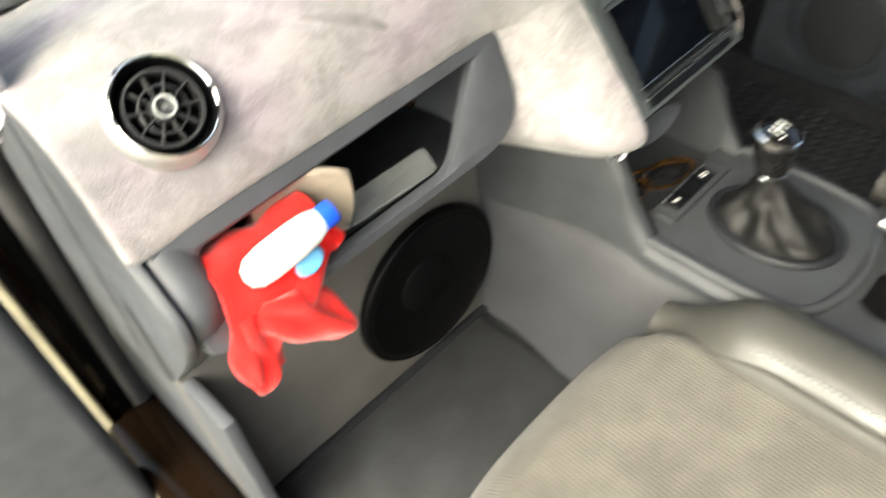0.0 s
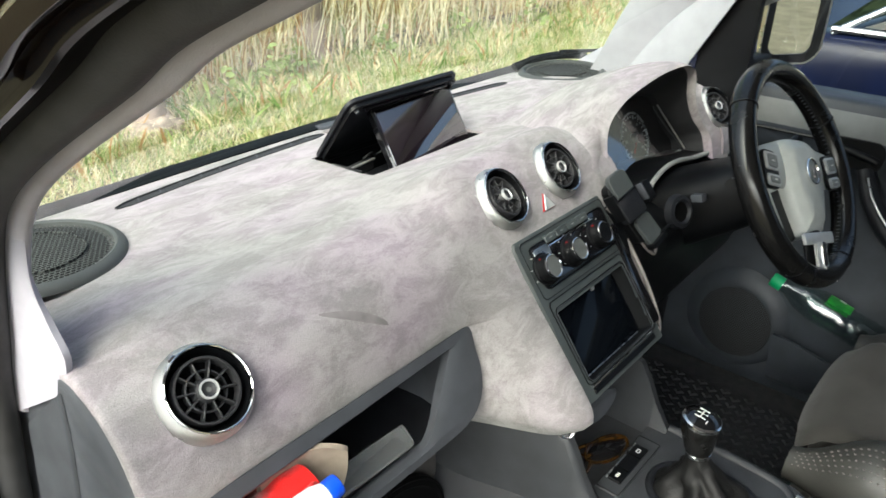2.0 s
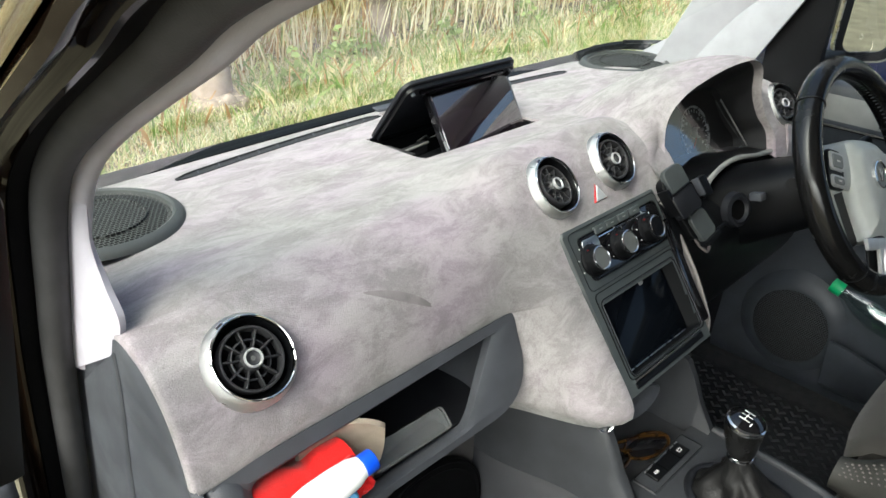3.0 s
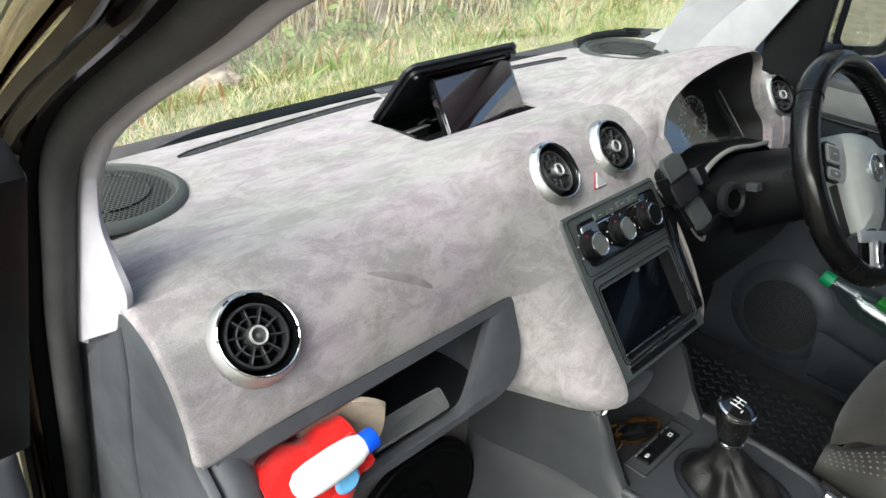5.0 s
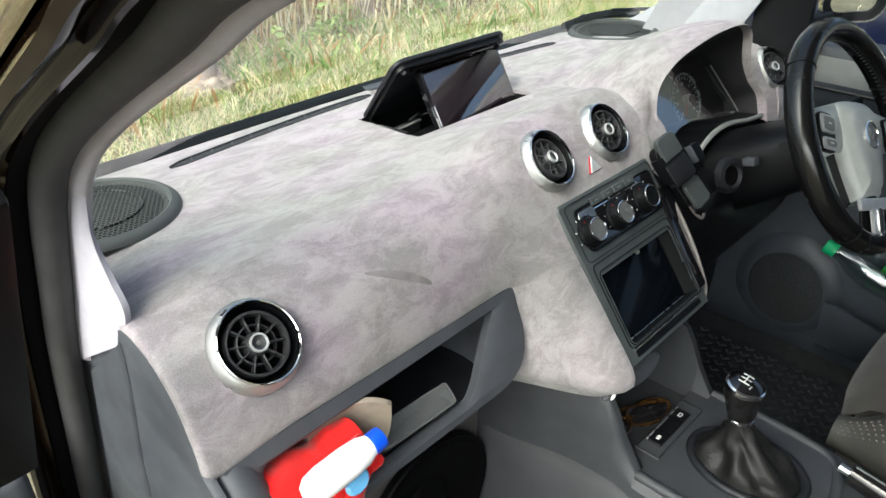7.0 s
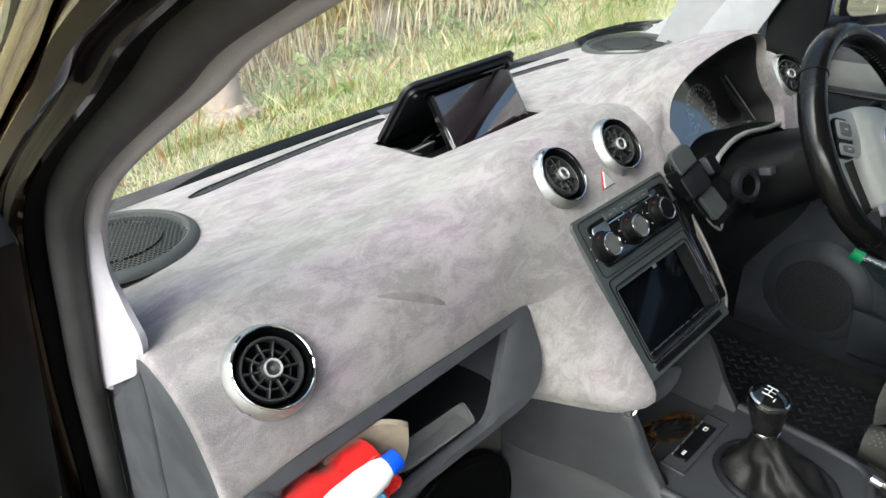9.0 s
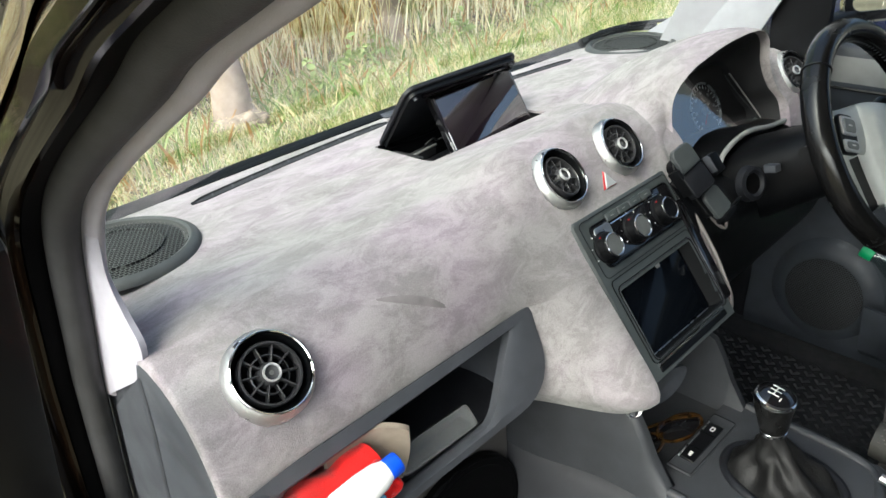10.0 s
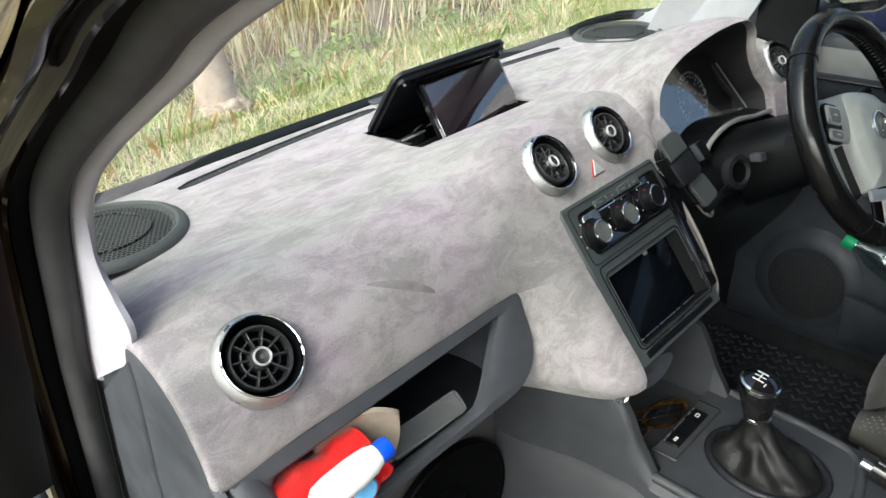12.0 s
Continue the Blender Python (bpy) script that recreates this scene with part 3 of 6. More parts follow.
for sx, cx, cy, ka, kb in ((-1, -0.527, 0.276, 0.895, 0.895), (1, 0.556, 0.303, 0.885, 0.845)):
    z = on_dash(cx, cy) + 0.004
    gm = frame_of((cx, cy, z), (1, 0, 0.02 * sx), (0, 1, -0.03))
    sp = part("speaker_grille", lathe([(0.001, 0.0050), (0.05, 0.0046), (0.083, 0.0028), (0.0915, -0.001)], gm, 56, ka, kb), GRILLE, dash, "grey mesh speaker grille in a dark ring")
    part("grille_ring", lathe([(0.0895, -0.003), (0.0905, 0.0060), (0.0940, 0.0078), (0.0990, 0.0065), (0.104, 0.003), (0.106, -0.002)], gm, 72, ka, kb), RINGPL, sp)
    part("speaker_rim", lathe([(0.058, 0.0052), (0.0585, 0.0066), (0.0600, 0.0066), (0.0605, 0.0048)], gm, 56, ka, kb), GRILLE, sp)
    hole = []
    for k in range(64):
        a = 2 * math.pi * k / 64
        hole.append(gm @ Vector((ka * 0.0865 * math.cos(a), kb * 0.0865 * math.sin(a), 0.0022)))
    me = lathe([(0.0019, 0.0), (0.0024, 0.0007), (0.0029, 0.0)], None, 8)
    base = bpy.data.meshes.new("grille_hole")
    me.to_mesh(base)
    me.free()
    finish(base, RINGPL)
    for p in hole:
        shared("grille_hole", base, Matrix.Translation(p) @ gm.to_3x3().to_4x4(), sp)
part("sensor_tab", plate(0.048, 0.036, 0.006, 0.004, pose(0.014, 0.420, on_dash(0.014, 0.42) + 0.001, -3, 0, -8)), PLASTIC, dash, "dark plastic tab at the windscreen edge")
part("slot_patch", plate(0.036, 0.016, 0.003, 0.002, pose(-0.006, 0.384, on_dash(-0.006, 0.384) + 0.001, -3, 0, -2)), EDGESTRIP, dash)


def air_vent(m, turn=0.0, aim=(0.0, 0.0), size=1.0):
    """Round vent: knurled silver cone standing proud, black cup, aimed rotor of spokes with a chrome hub."""
    m = m @ Matrix.Scale(size, 4)
    cup = part("air_vent", lathe([(0.0371, 0.0070), (0.0354, 0.002), (0.0335, -0.020), (0.0001, -0.026)], m), BLACK, dash, "round black air vent in a silver ring")
    part("vent_ring", lathe([(0.0440, -0.014), (0.0440, -0.002), (0.0436, 0.0004), (0.0402, 0.0072), (0.0391, 0.0084)], m, 96), KNURL, cup, "knurled satin silver ring")
    part("vent_lip", lathe([(0.0394, 0.0080), (0.0391, 0.0100), (0.0383, 0.0106), (0.0374, 0.0098), (0.0367, 0.0050)], m, 96), CHROME, cup)
    part("lip_tab", box(0.008, 0.0030, 0.0034, m @ pose(0, 0, 0, 0, 0, 22) @ T(0, 0.0402, 0.0082), 0.0008, 2), CHROME, cup, "small chrome tab on the lip")
    r = m @ pose(0, 0, 0.0, aim[0], aim[1], 0)
    part("rotor_ring", lathe([(0.0300, -0.006), (0.0302, 0.0040), (0.0294, 0.0060), (0.0276, 0.0062), (0.0268, 0.0045), (0.0266, -0.006)], r, 64), BLACKV, cup)
    part("rotor_ring", lathe([(0.0186, -0.006), (0.0186, 0.0022), (0.0174, 0.0026), (0.0170, -0.006)], r, 48), BLACKV, cup)
    # near-black disc stands in for the shaded depth behind the spokes
    part("rotor_depth_shade", lathe([(0.0290, -0.0085), (0.0001, -0.0085)], r, 40), VOID, cup)
    bm = box(0.0195, 0.0017, 0.0105, None, 0.0005, 1)
    me = bpy.data.meshes.new("vent_spoke")
    bm.to_mesh(me)
    bm.free()
    finish(me, BLACKV)
    for k in range(10):
        shared("vent_spoke", me, r @ pose(0, 0, 0, 0, 0, turn + 36 * k) @ T(0.0182, 0, -0.0012), cup)
    part("vent_hub", lathe([(0.0120, -0.008), (0.0108, 0.0030), (0.0092, 0.0068), (0.0070, 0.0082)], r, 32), BLACKV, cup)
    part("hub_cap", lathe([(0.0084, 0.0066), (0.0088, 0.0100), (0.0084, 0.0110), (0.0072, 0.0110), (0.0066, 0.0090)], r, 36), SILVER, cup, "silver hub ring")
    part("hub_eye", lathe([(0.0068, 0.0092), (0.0050, 0.0082), (0.0001, 0.0076)], r, 28), BLACKV, cup)
    part("hub_dot", lathe([(0.0026, 0.0078), (0.0001, 0.0082)], r, 16), KNOBFACE, cup)


air_vent(FM @ T(-0.080, 0.0595, -0.001) @ pose(0, 0, 0, -4, 3, 0), 12, (-5, 6), 0.93)
air_vent(FM @ T(0.0475, 0.061, -0.001) @ pose(0, 0, 0, -4, 3, 0), 30, (4, -4), 0.93)
air_vent(frame_of((-0.5245, -0.0252, 1.0228), (1, 0.04, 0), (0, 0.70, 0.71)), 18, (3, -4), 0.965)
air_vent(frame_of((0.580, -0.014, 1.020), (1, -0.10, 0), (0, 0.62, 0.78)), 0, (0, -6), 0.95)

# hazard switch: a red triangle with a silvered face set to one side
tri = FM @ T(-0.0045, 0.0265, -0.0100) @ pose(0, 0, 0, 0, 0, 90)
hz = part("hazard_switch", lathe([(0.0150, 0.0085), (0.0170, 0.0060), (0.0172, -0.004)], tri, 3), REDLENS, dash, "triangular red and silver hazard switch", 20)
part("hazard_rim", lathe([(0.0150, 0.0085), (0.0138, 0.0090), (0.0, 0.0080)], tri, 3), REDLENS, hz, "", 20)
part("hazard_face", lathe([(0.0, 0.0098), (0.0124, 0.0094), (0.0134, 0.0082)], tri @ T(-0.0006, -0.0014, 0.0006), 3), SILVER, hz, "silvered face", 20)

# centre stack: climate panel over a large screen
fas = []
for k in range(41):
    v = k / 40
    s = 0.007 - 0.222 * v
    xl, xr = -0.1095 - 0.004 * smooth01(0.75, 1, v) + 0.008 * (1 - smooth01(0, 0.05, v)), 0.110 - 0.012 * smooth01(0.55, 1, v)
    row = []
    for i in range(45):
        x = xl + (xr - xl) * i / 44
        edge = smooth01(0.0, 0.005, min(x - xl, xr - x)) * smooth01(0.0, 0.03, v)
        row.append(FM @ Vector((x, s, -0.012 + 0.012 * edge)))
    fas.append(row)


def keep_fas(i, j):
    c = FM.inverted() @ ((fas[i][j] + fas[i + 1][j + 1]) / 2)
    return not (-0.086 < c.x < 0.080 and -0.192 < c.y < -0.096)


stack = part("centre_fascia", grid(fas, keep=keep_fas), FASCIA, dash, "satin dark grey centre fascia", 55)
part("stack_line", rim_frame(0.200, 0.077, 0.008, 0.0011, 0.0007, FM @ T(0.004, -0.0400, 0.0)), PLASTIC2, stack)
part("fascia_crease", rim_frame(0.184, 0.116, 0.008, 0.0012, 0.0009, FM @ T(-0.002, -0.1400, 0.0)), BLACK, stack, "dark line round the screen")
panel = part("climate_panel", rim_frame(0.178, 0.058, 0.008, 0.0016, 0.0022, FM @ T(0.006, -0.0400, 0)), BLACK, stack, "climate control panel with three knobs")
part("panel_face", plate(0.175, 0.055, 0.007, 0.0012, FM @ T(0.006, -0.0400, 0.0003)), GLOSS, panel)
part("panel_strip", plate(0.112, 0.0012, 0.0005, 0.0012, FM @ T(0.010, -0.0212, 0.0014)), CHROME, panel)
for i in range(4):
    part("climate_button", plate(0.0245, 0.0105, 0.0018, 0.0030, FM @ T(-0.0345 + 0.0262 * i, -0.0128, 0.0006)), FASCIA, panel)
    part("button_mark", plate(0.007, 0.0014, 0.0005, 0.0005, FM @ T(-0.0345 + 0.0262 * i, -0.0128, 0.0036)), KNOBCAP, panel)
part("panel_insert", plate(0.034, 0.0165, 0.005, 0.0008, FM @ T(-0.0615, -0.0245, 0.0015)), SATIN, panel, "pale satin insert behind the knob")
for kx in (-0.0706, -0.0078, 0.0582):
    m = FM @ T(kx, -0.0440, 0.0012)
    knob = part("climate_knob", lathe([(0.0212, 0.0), (0.0212, 0.0022), (0.0198, 0.0036), (0.0186, 0.0042), (0.0170, 0.0135), (0.0150, 0.0150)], m, 44), BLACK, panel, "round black knob with chrome rim")
    part("knob_rim", lathe([(0.0152, 0.0140), (0.0152, 0.0160), (0.0142, 0.0168), (0.0131, 0.0158)], m, 44), CHROME, knob)
    part("knob_face", lathe([(0.0132, 0.0156), (0.0001, 0.0150)], m, 40), BLACK if kx > 0.05 else KNOBFACE, knob)
    part("knob_mark", plate(0.0012, 0.0035, 0.0005, 0.0006, m @ pose(-0.010, 0.0150, 0.0085, -60, 0, 34)), REDLENS, knob)
    for k in range(7):
        a = radians(200 - 220 * k / 6)
        part("dial_mark", plate(0.0026, 0.0010, 0.0004, 0.0005, m @ pose(0.0245 * math.cos(a), 0.0245 * math.sin(a), 0.0004, 0, 0, math.degrees(a))), WHITE_INK, knob)
# screen sunk in a tray with sloped walls
rows = [[FM @ Vector((x - 0.003 + ox, y - 0.144, h)) for x, y in ring_rows(w, hh, r)] for w, hh, r, h, ox in
        ((0.176, 0.104, 0.009, 0.0002, 0.002), (0.172, 0.100, 0.008, 0.0012, 0.002), (0.168, 0.097, 0.007, -0.0010, 0.001), (0.152, 0.092, 0.005, -0.0125, -0.004))]
bez = part("screen_bezel", grid(rows, closed=True), BEZEL, stack, "sunken dark bezel round the screen", 30)
part("bezel_line", tube([FM @ Vector((x - 0.0010, y - 0.144, 0.0012)) for x, y in ring_rows(0.1725, 0.1010, 0.008)], 0.0004, 6, closed=True, up=FM.to_3x3() @ Vector((0, 0, 1))), PLASTIC, bez)
part("bezel_line", tube([FM @ Vector((-0.080 + 0.140 * i / 12, -0.1900, -0.0105)) for i in range(13)], 0.0009, 6), SATIN, bez)
part("bezel_line", tube([FM @ Vector((-0.088 + 0.160 * i / 12, -0.2000 + 0.002 * (i / 12), 0.0012)) for i in range(13)], 0.0016, 8), CHROME, bez, "bright chrome lower line")
part("lower_bar", plate(0.166, 0.0085, 0.002, 0.0014, FM @ T(-0.006, -0.2062, 0.0002)), BLACK, stack, "black bar under the screen")
part("touch_screen", plate(0.153, 0.093, 0.004, 0.0015, FM @ T(-0.007, -0.144, -0.0135)), SCREEN, stack, "large black touch screen, switched off")
part("screen_clip", plate(0.008, 0.008, 0.002, 0.0025, FM @ T(0.008, -0.1005, -0.008)), KNOBCAP, bez)
part("side_band", plate(0.018, 0.150, 0.004, 0.0022, FM @ pose(0.0975, -0.118, 0.0003, 0, 0, -2.0)), GLOSS, stack, "gloss black band beside the screen")
# side walls of the stack, the driver's one with a pale edge strip
for sx in (-1, 1):
    rows = []
    for k in range(15):
        v = k / 14
        hw = -0.1115 if sx < 0 else 0.110 - 0.012 * smooth01(0.55, 1, v)
        s = 0.006 - 0.221 * v
        rows.append([FM @ Vector((hw, s, -0.011)), FM @ Vector((hw + 0.002 * sx, s, -0.03)), FM @ Vector((hw - 0.004 * sx, s, -0.09))])
    part("stack_side", grid(rows), PLASTIC2, stack)
EDGE = spline([(0.1140, -0.020, -0.004), (0.1185, -0.045, -0.003), (0.1215, -0.0714, -0.002), (0.1220, -0.105, -0.002), (0.1195, -0.140, -0.002), (0.1135, -0.175, -0.003), (0.1060, -0.199, -0.004), (0.094, -0.211, -0.006), (0.078, -0.2145, -0.008)], 40)
part("stack_edge", tube([FM @ p for p in EDGE], 0.0038, 10, flat=0.8), EDGESTRIP, stack, "taupe edge strip of the centre stack")
rows = [[FM @ p, FM @ (p + Vector((-0.002, 0, -0.02))), FM @ (p + Vector((-0.012, 0, -0.07)))] for p in EDGE]
part("edge_wall", grid(rows), SUEDE, stack, "suede side of the centre stack", 60)
part("stack_foot", grid([[FM @ Vector((-0.105 + 0.200 * i / 12, -0.214 - 0.008 * j, -0.008 - 0.012 * j * j)) for j in range(4)] for i in range(13)]), PLASTIC2, stack)

# flap in the dash top, propped open, with its well
lid_m = frame_of((-0.008, 0.294, 1.030), (1, 0, 0), (0, -0.60, 0.80))
lid_b = part("storage_flap", plate(0.232, 0.127, 0.018, 0.006, lid_m @ T(0, 0.0635, -0.006)), PLASTIC2, dash, "open black storage flap in the dash top")
part("flap_liner", rim_frame(0.222, 0.119, 0.014, 0.003, 0.006, lid_m @ T(0, 0.0625, 0.0)), BLACK, lid_b)
part("flap_rim", tube([lid_m @ Vector((-0.085 + 0.170 * i / 10, 0.112, 0.006)) for i in range(11)], 0.003, 8), GLOSS, lid_b)
for sx in (-1, 1):
    part("flap_pin", lathe([(0.0, 0.010), (0.003, 0.010), (0.003, 0.0)], lid_m @ T(0.100 * sx, 0.113, 0.0), 12), PLASTIC, lid_b)
rows = []
for z, k in ((1.040, 1.0), (1.03, 0.99), (0.965, 0.95)):
    rows.append([Vector((-0.009 + x * k, 0.228 + y * k, z)) for x, y in ring_rows(0.248, 0.122, 0.008)])
bm = grid(rows, closed=True)
bm.faces.new([v for v in bm.verts if abs(v.co.z - 0.965) < 1e-5])
well = part("flap_well", bm, BLACK, dash, "black storage well under the flap")
part("well_tray", box(0.11, 0.07, 0.006, pose(-0.06, 0.225, 1.000, 4, 0, 4), 0.002), PLASTIC2, well)
part("well_ledge", box(0.020, 0.055, 0.040, pose(-0.116, 0.245, 1.012, 0, 6, 8), 0.004), LINER, well)
part("well_bracket", box(0.056, 0.010, 0.016, pose(-0.068, 0.262, 1.014, 0, 0, 6), 0.002), LINER, well, "grey bracket in the well")
part("well_clip", box(0.052, 0.004, 0.003, pose(-0.066, 0.256, 1.022, 0, 0, 6), 0.001), KNOBCAP, well)
part("well_clip", box(0.060, 0.003, 0.003, pose(-0.070, 0.205, 1.008, 0, 0, 10), 0.001), KNOBCAP, well)
part("well_cable", tube(spline([(-0.06, 0.262, 1.026), (-0.048, 0.256, 1.034), (-0.036, 0.262, 1.026), (-0.026, 0.256, 1.030)], 20), 0.0018, 6), BLACK, well)

nav = thing("display_unit", (0.02, 0.21, 1.0), "slim display with smudged dark screen standing in the dash well", "display")
NM = frame_of((0.018, 0.209, 1.063), (1, 0.02, 0.0), (0, 0.50, 0.866))
part("display_case", plate(0.176, 0.108, 0.006, 0.010, NM @ T(0, 0, -0.010)), GLOSS, nav)
part("display_glass", plate(0.170, 0.102, 0.004, 0.0012, NM @ T(0.001, 0, 0.0002)), SCREEN2, nav, "smudged dark glass")
part("name_bar", plate(0.003, 0.022, 0.001, 0.0004, NM @ T(-0.0865, -0.030, 0.0002)), KNOBCAP, nav, "small pale bar of lettering")

# open shelf for gloves: frame, tray and end housing
SF = frame_of((0, -0.050, 0.938), (1, 0, 0), (0, 0.352, 0.936))


def on_shelf(p, d):
    return SF @ Vector((p.x, (p.y - 0.938) / 0.936, d))


so_p = round_poly([(-0.590, 0.941, 0.004), (-0.199, 0.941, 0.008), (-0.187, 0.839, 0.075), (-0.590, 0.839, 0.012)])
si_p = round_poly([(-0.556, 0.921, 0.010), (-0.238, 0.928, 0.006), (-0.304, 0.8495, 0.022), (-0.556, 0.8495, 0.020)])
sm_p = [a.lerp(b, 0.82) for a, b in zip(so_p, si_p)]
st_p = round_poly([(-0.572, 0.926, 0.01), (-0.222, 0.932, 0.01), (-0.236, 0.834, 0.03), (-0.572, 0.834, 0.02)])
rows = [[on_shelf(p, -0.045) for p in so_p], [on_shelf(p, -0.004) for p in so_p], [on_shelf(a.lerp(b, 0.06), 0.002) for a, b in zip(so_p, si_p)],
        [on_shelf(p, 0.003) for p in sm_p], [on_shelf(p, -0.001) for p in si_p], [on_shelf(p, -0.012) for p in si_p]]
shelf = part("glove_shelf", grid(rows, closed=True), PLASTIC, dash, "dark grey open glove shelf", 34)
rows = [[on_shelf(p, -0.010) for p in si_p], [on_shelf(p, -0.030) for p in st_p], [on_shelf(p, -0.080) for p in st_p], [Vector((p.x, 0.10, p.y)) for p in st_p]]
bm = grid(rows, closed=True)
bm.verts.ensure_lookup_table()
bm.faces.new(bm.verts[-len(rows[0]):])
part("shelf_tray", bm, PLASTIC, shelf, "", 50)
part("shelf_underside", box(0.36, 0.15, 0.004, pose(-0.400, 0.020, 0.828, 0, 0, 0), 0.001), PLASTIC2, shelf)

# darker stroke where the nap was brushed over
stroke = []
for i in range(25):
    u = i / 24
    x = -0.392 + 0.070 * u
    row = []
    for q in (-0.0032, 0.0, 0.0032):
        w = math.sin(math.pi * (0.04 + 0.92 * u)) ** 0.7
        yy = -0.0155 - 0.0225 * u + q * w
        row.append(Vector((x, yy - 0.0004, on_dash(x, yy) + 0.0005)))
    stroke.append(row)
part("nap_stroke", grid(stroke), NAP, dash, "darker brush stroke in the suede", 80)

# dark end of the dash beside the door opening
pr = inset(dash_profile(-0.6, 60), 0.0075)[:-7]
low = [tuple(p) for p in spline([(-0.054, 0.938), (-0.074, 0.920), (-0.089, 0.898), (-0.088, 0.872), (-0.072, 0.840), (-0.040, 0.795), (0.0, 0.745), (0.045, 0.69), (0.08, 0.655)], 40)] + [(0.30, 0.65), (0.40, 0.80)]
outl = [(p.x, p.y) for p in pr] + low
rows = [[Vector((-0.5965, y, z)) for y, z in outl], [Vector((-0.6020, y, z)) for y, z in outl], [Vector((-0.6050, 0.10 + (y - 0.10) * 0.985, 0.87 + (z - 0.87) * 0.985)) for y, z in outl]]
part("dash_end", grid(rows, closed=True, caps=True), PLASTIC, dash, "dark grey end panel of the dashboard", 50)
HOUSE = spline([(-0.046, 0.940), (-0.072, 0.917), (-0.0855, 0.895), (-0.0845, 0.872), (-0.069, 0.840), (-0.037, 0.795), (0.003, 0.745), (0.048, 0.69)], 40)
part("end_housing", sweep(HOUSE, [(-0.5935, -0.040), (-0.5935, -0.004), (-0.590, 0.000), (-0.578, 0.002), (-0.566, -0.001), (-0.558, -0.008), (-0.5545, -0.020), (-0.5545, -0.040)]), PLASTIC, dash, "rounded grey housing at the shelf end", 50)
rows = [[Vector((0.602, y, z)) for y, z in outl], [Vector((0.610, y, z)) for y, z in outl]]
part("dash_end", grid(rows, closed=True, caps=True), PLASTIC2, dash, "dark end panel of the dashboard", 50)

# lower dash on the driver's side
rows = []
for i in range(25):
    x = 0.108 + 0.497 * i / 24
    k = smooth01(0.10, 0.17, x)
    q = smooth01(0.165, 0.235, x)
    rows.append([Vector((x, p[0], p[1])) for p in spline([(-0.028, 0.990 - 0.055 * q), (-0.056 - 0.01 * k, 0.976 - 0.050 * q), (-0.088 - 0.012 * k, 0.93 - 0.030 * q), (-0.098, 0.85), (-0.080, 0.76), (-0.02, 0.69), (0.12, 0.68)], 22)])
part("lower_dash", grid(rows), BLACK, dash, "charcoal lower dash panel")
ig = frame_of((0.236, -0.116, 0.955), (1, -0.25, 0), (0, 0.35, 0.93))
ign = part("ignition_lock", lathe([(0.027, -0.014), (0.025, -0.003), (0.019, -0.001), (0.015, -0.005)], ig, 32), PLASTIC2, dash, "round black ignition lock")
part("key_slot", lathe([(0.015, -0.005), (0.0, -0.006)], ig, 24), VOID, ign)
part("dash_switch", box(0.014, 0.012, 0.020, frame_of((0.272, -0.122, 0.968), (1, -0.2, 0), (0, 0.3, 0.95)), 0.002), PLASTIC, dash)

# power socket below the stack
so = frame_of((-0.106, -0.140, 0.772), (0.806, -0.591, 0.0), (0.1, 0.2, 0.97))
sock = part("power_socket", lathe([(0.0115, -0.008), (0.0115, 0.004), (0.0100, 0.006), (0.0080, 0.004), (0.0075, -0.004), (0.0001, -0.004)], so, 28), SATIN, dash, "chrome-rimmed power socket")
DRM = frame_of((-0.046, -0.148, 0.776), (1, 0, -0.02), (0, 0.45, 0.89))
rows = []
for sc, h in ((1.0, -0.012), (1.0, 0.003), (0.93, 0.006), (0.80, 0.0052), (0.4, 0.003), (0.02, 0.002)):
    rows.append([DRM @ Vector((0.052 * sc * math.cos(a), 0.0155 * (sc if sc > 0.5 else sc) * math.copysign(abs(math.sin(a)) ** 1.25, math.sin(a)), h)) for a in [2 * math.pi * k / 44 for k in range(44)]])
part("coin_drawer", grid(rows, closed=True), PLASTIC, dash, "almond-shaped grey drawer under the stack", 60)
# ---------------------------------------------------------------- steering wheel and column
CWM = frame_of((0.3604, -0.2293, 1.0118), (0.99957, -0.0293, 0), (0.015, 0.5113, 0.8593))     # steering axis
WM = CWM @ pose(0, 0, 0, 0, 0, -17.5)     # the wheel stands turned a little
wheel = thing("steering_wheel", (0.365, -0.21, 0.99), "black leather steering wheel with silver three-spoke trim", "steering wheel")


def rim_arc(a0, a1, n, r, c=None):
    return [(c or WM) @ Vector((r * math.cos(radians(a0 + (a1 - a0) * i / n)), r * math.sin(radians(a0 + (a1 - a0) * i / n)), 0)) for i in range(n + 1)]


RM = 0.1585
part("rim", tube(rim_arc(0, 360, 96, RM)[:-1], 0.0190, 20, closed=True, up=WM.to_3x3() @ Vector((0, 0, 1)), flat=0.86), LEATHER, wheel, "black leather rim")
for a in (34, 146, 240, 300):
    part("rim_seam", tube([WM @ Matrix.Rotation(radians(a), 4, "Z") @ Vector((RM + 0.0166 * math.cos(2 * math.pi * k / 24), 0, 0.0193 * math.sin(2 * math.pi * k / 24))) for k in range(24)],
                          0.0012, 6, closed=True, up=WM.to_3x3() @ Vector((-math.sin(radians(a)), math.cos(radians(a)), 0))), BLACK, wheel)
# inner stitching
bm = bmesh.new()
for k in range(120):
    a = math.radians(3 * k)
    box(0.0042, 0.0012, 0.0012, WM @ Matrix.Rotation(a, 4, "Z") @ T(RM - 0.0168, 0, 0.0) @ pose(0, 0, 0, 0, 90, 30), 0, bm=bm)
part("stitching", bm, PLASTIC, wheel)
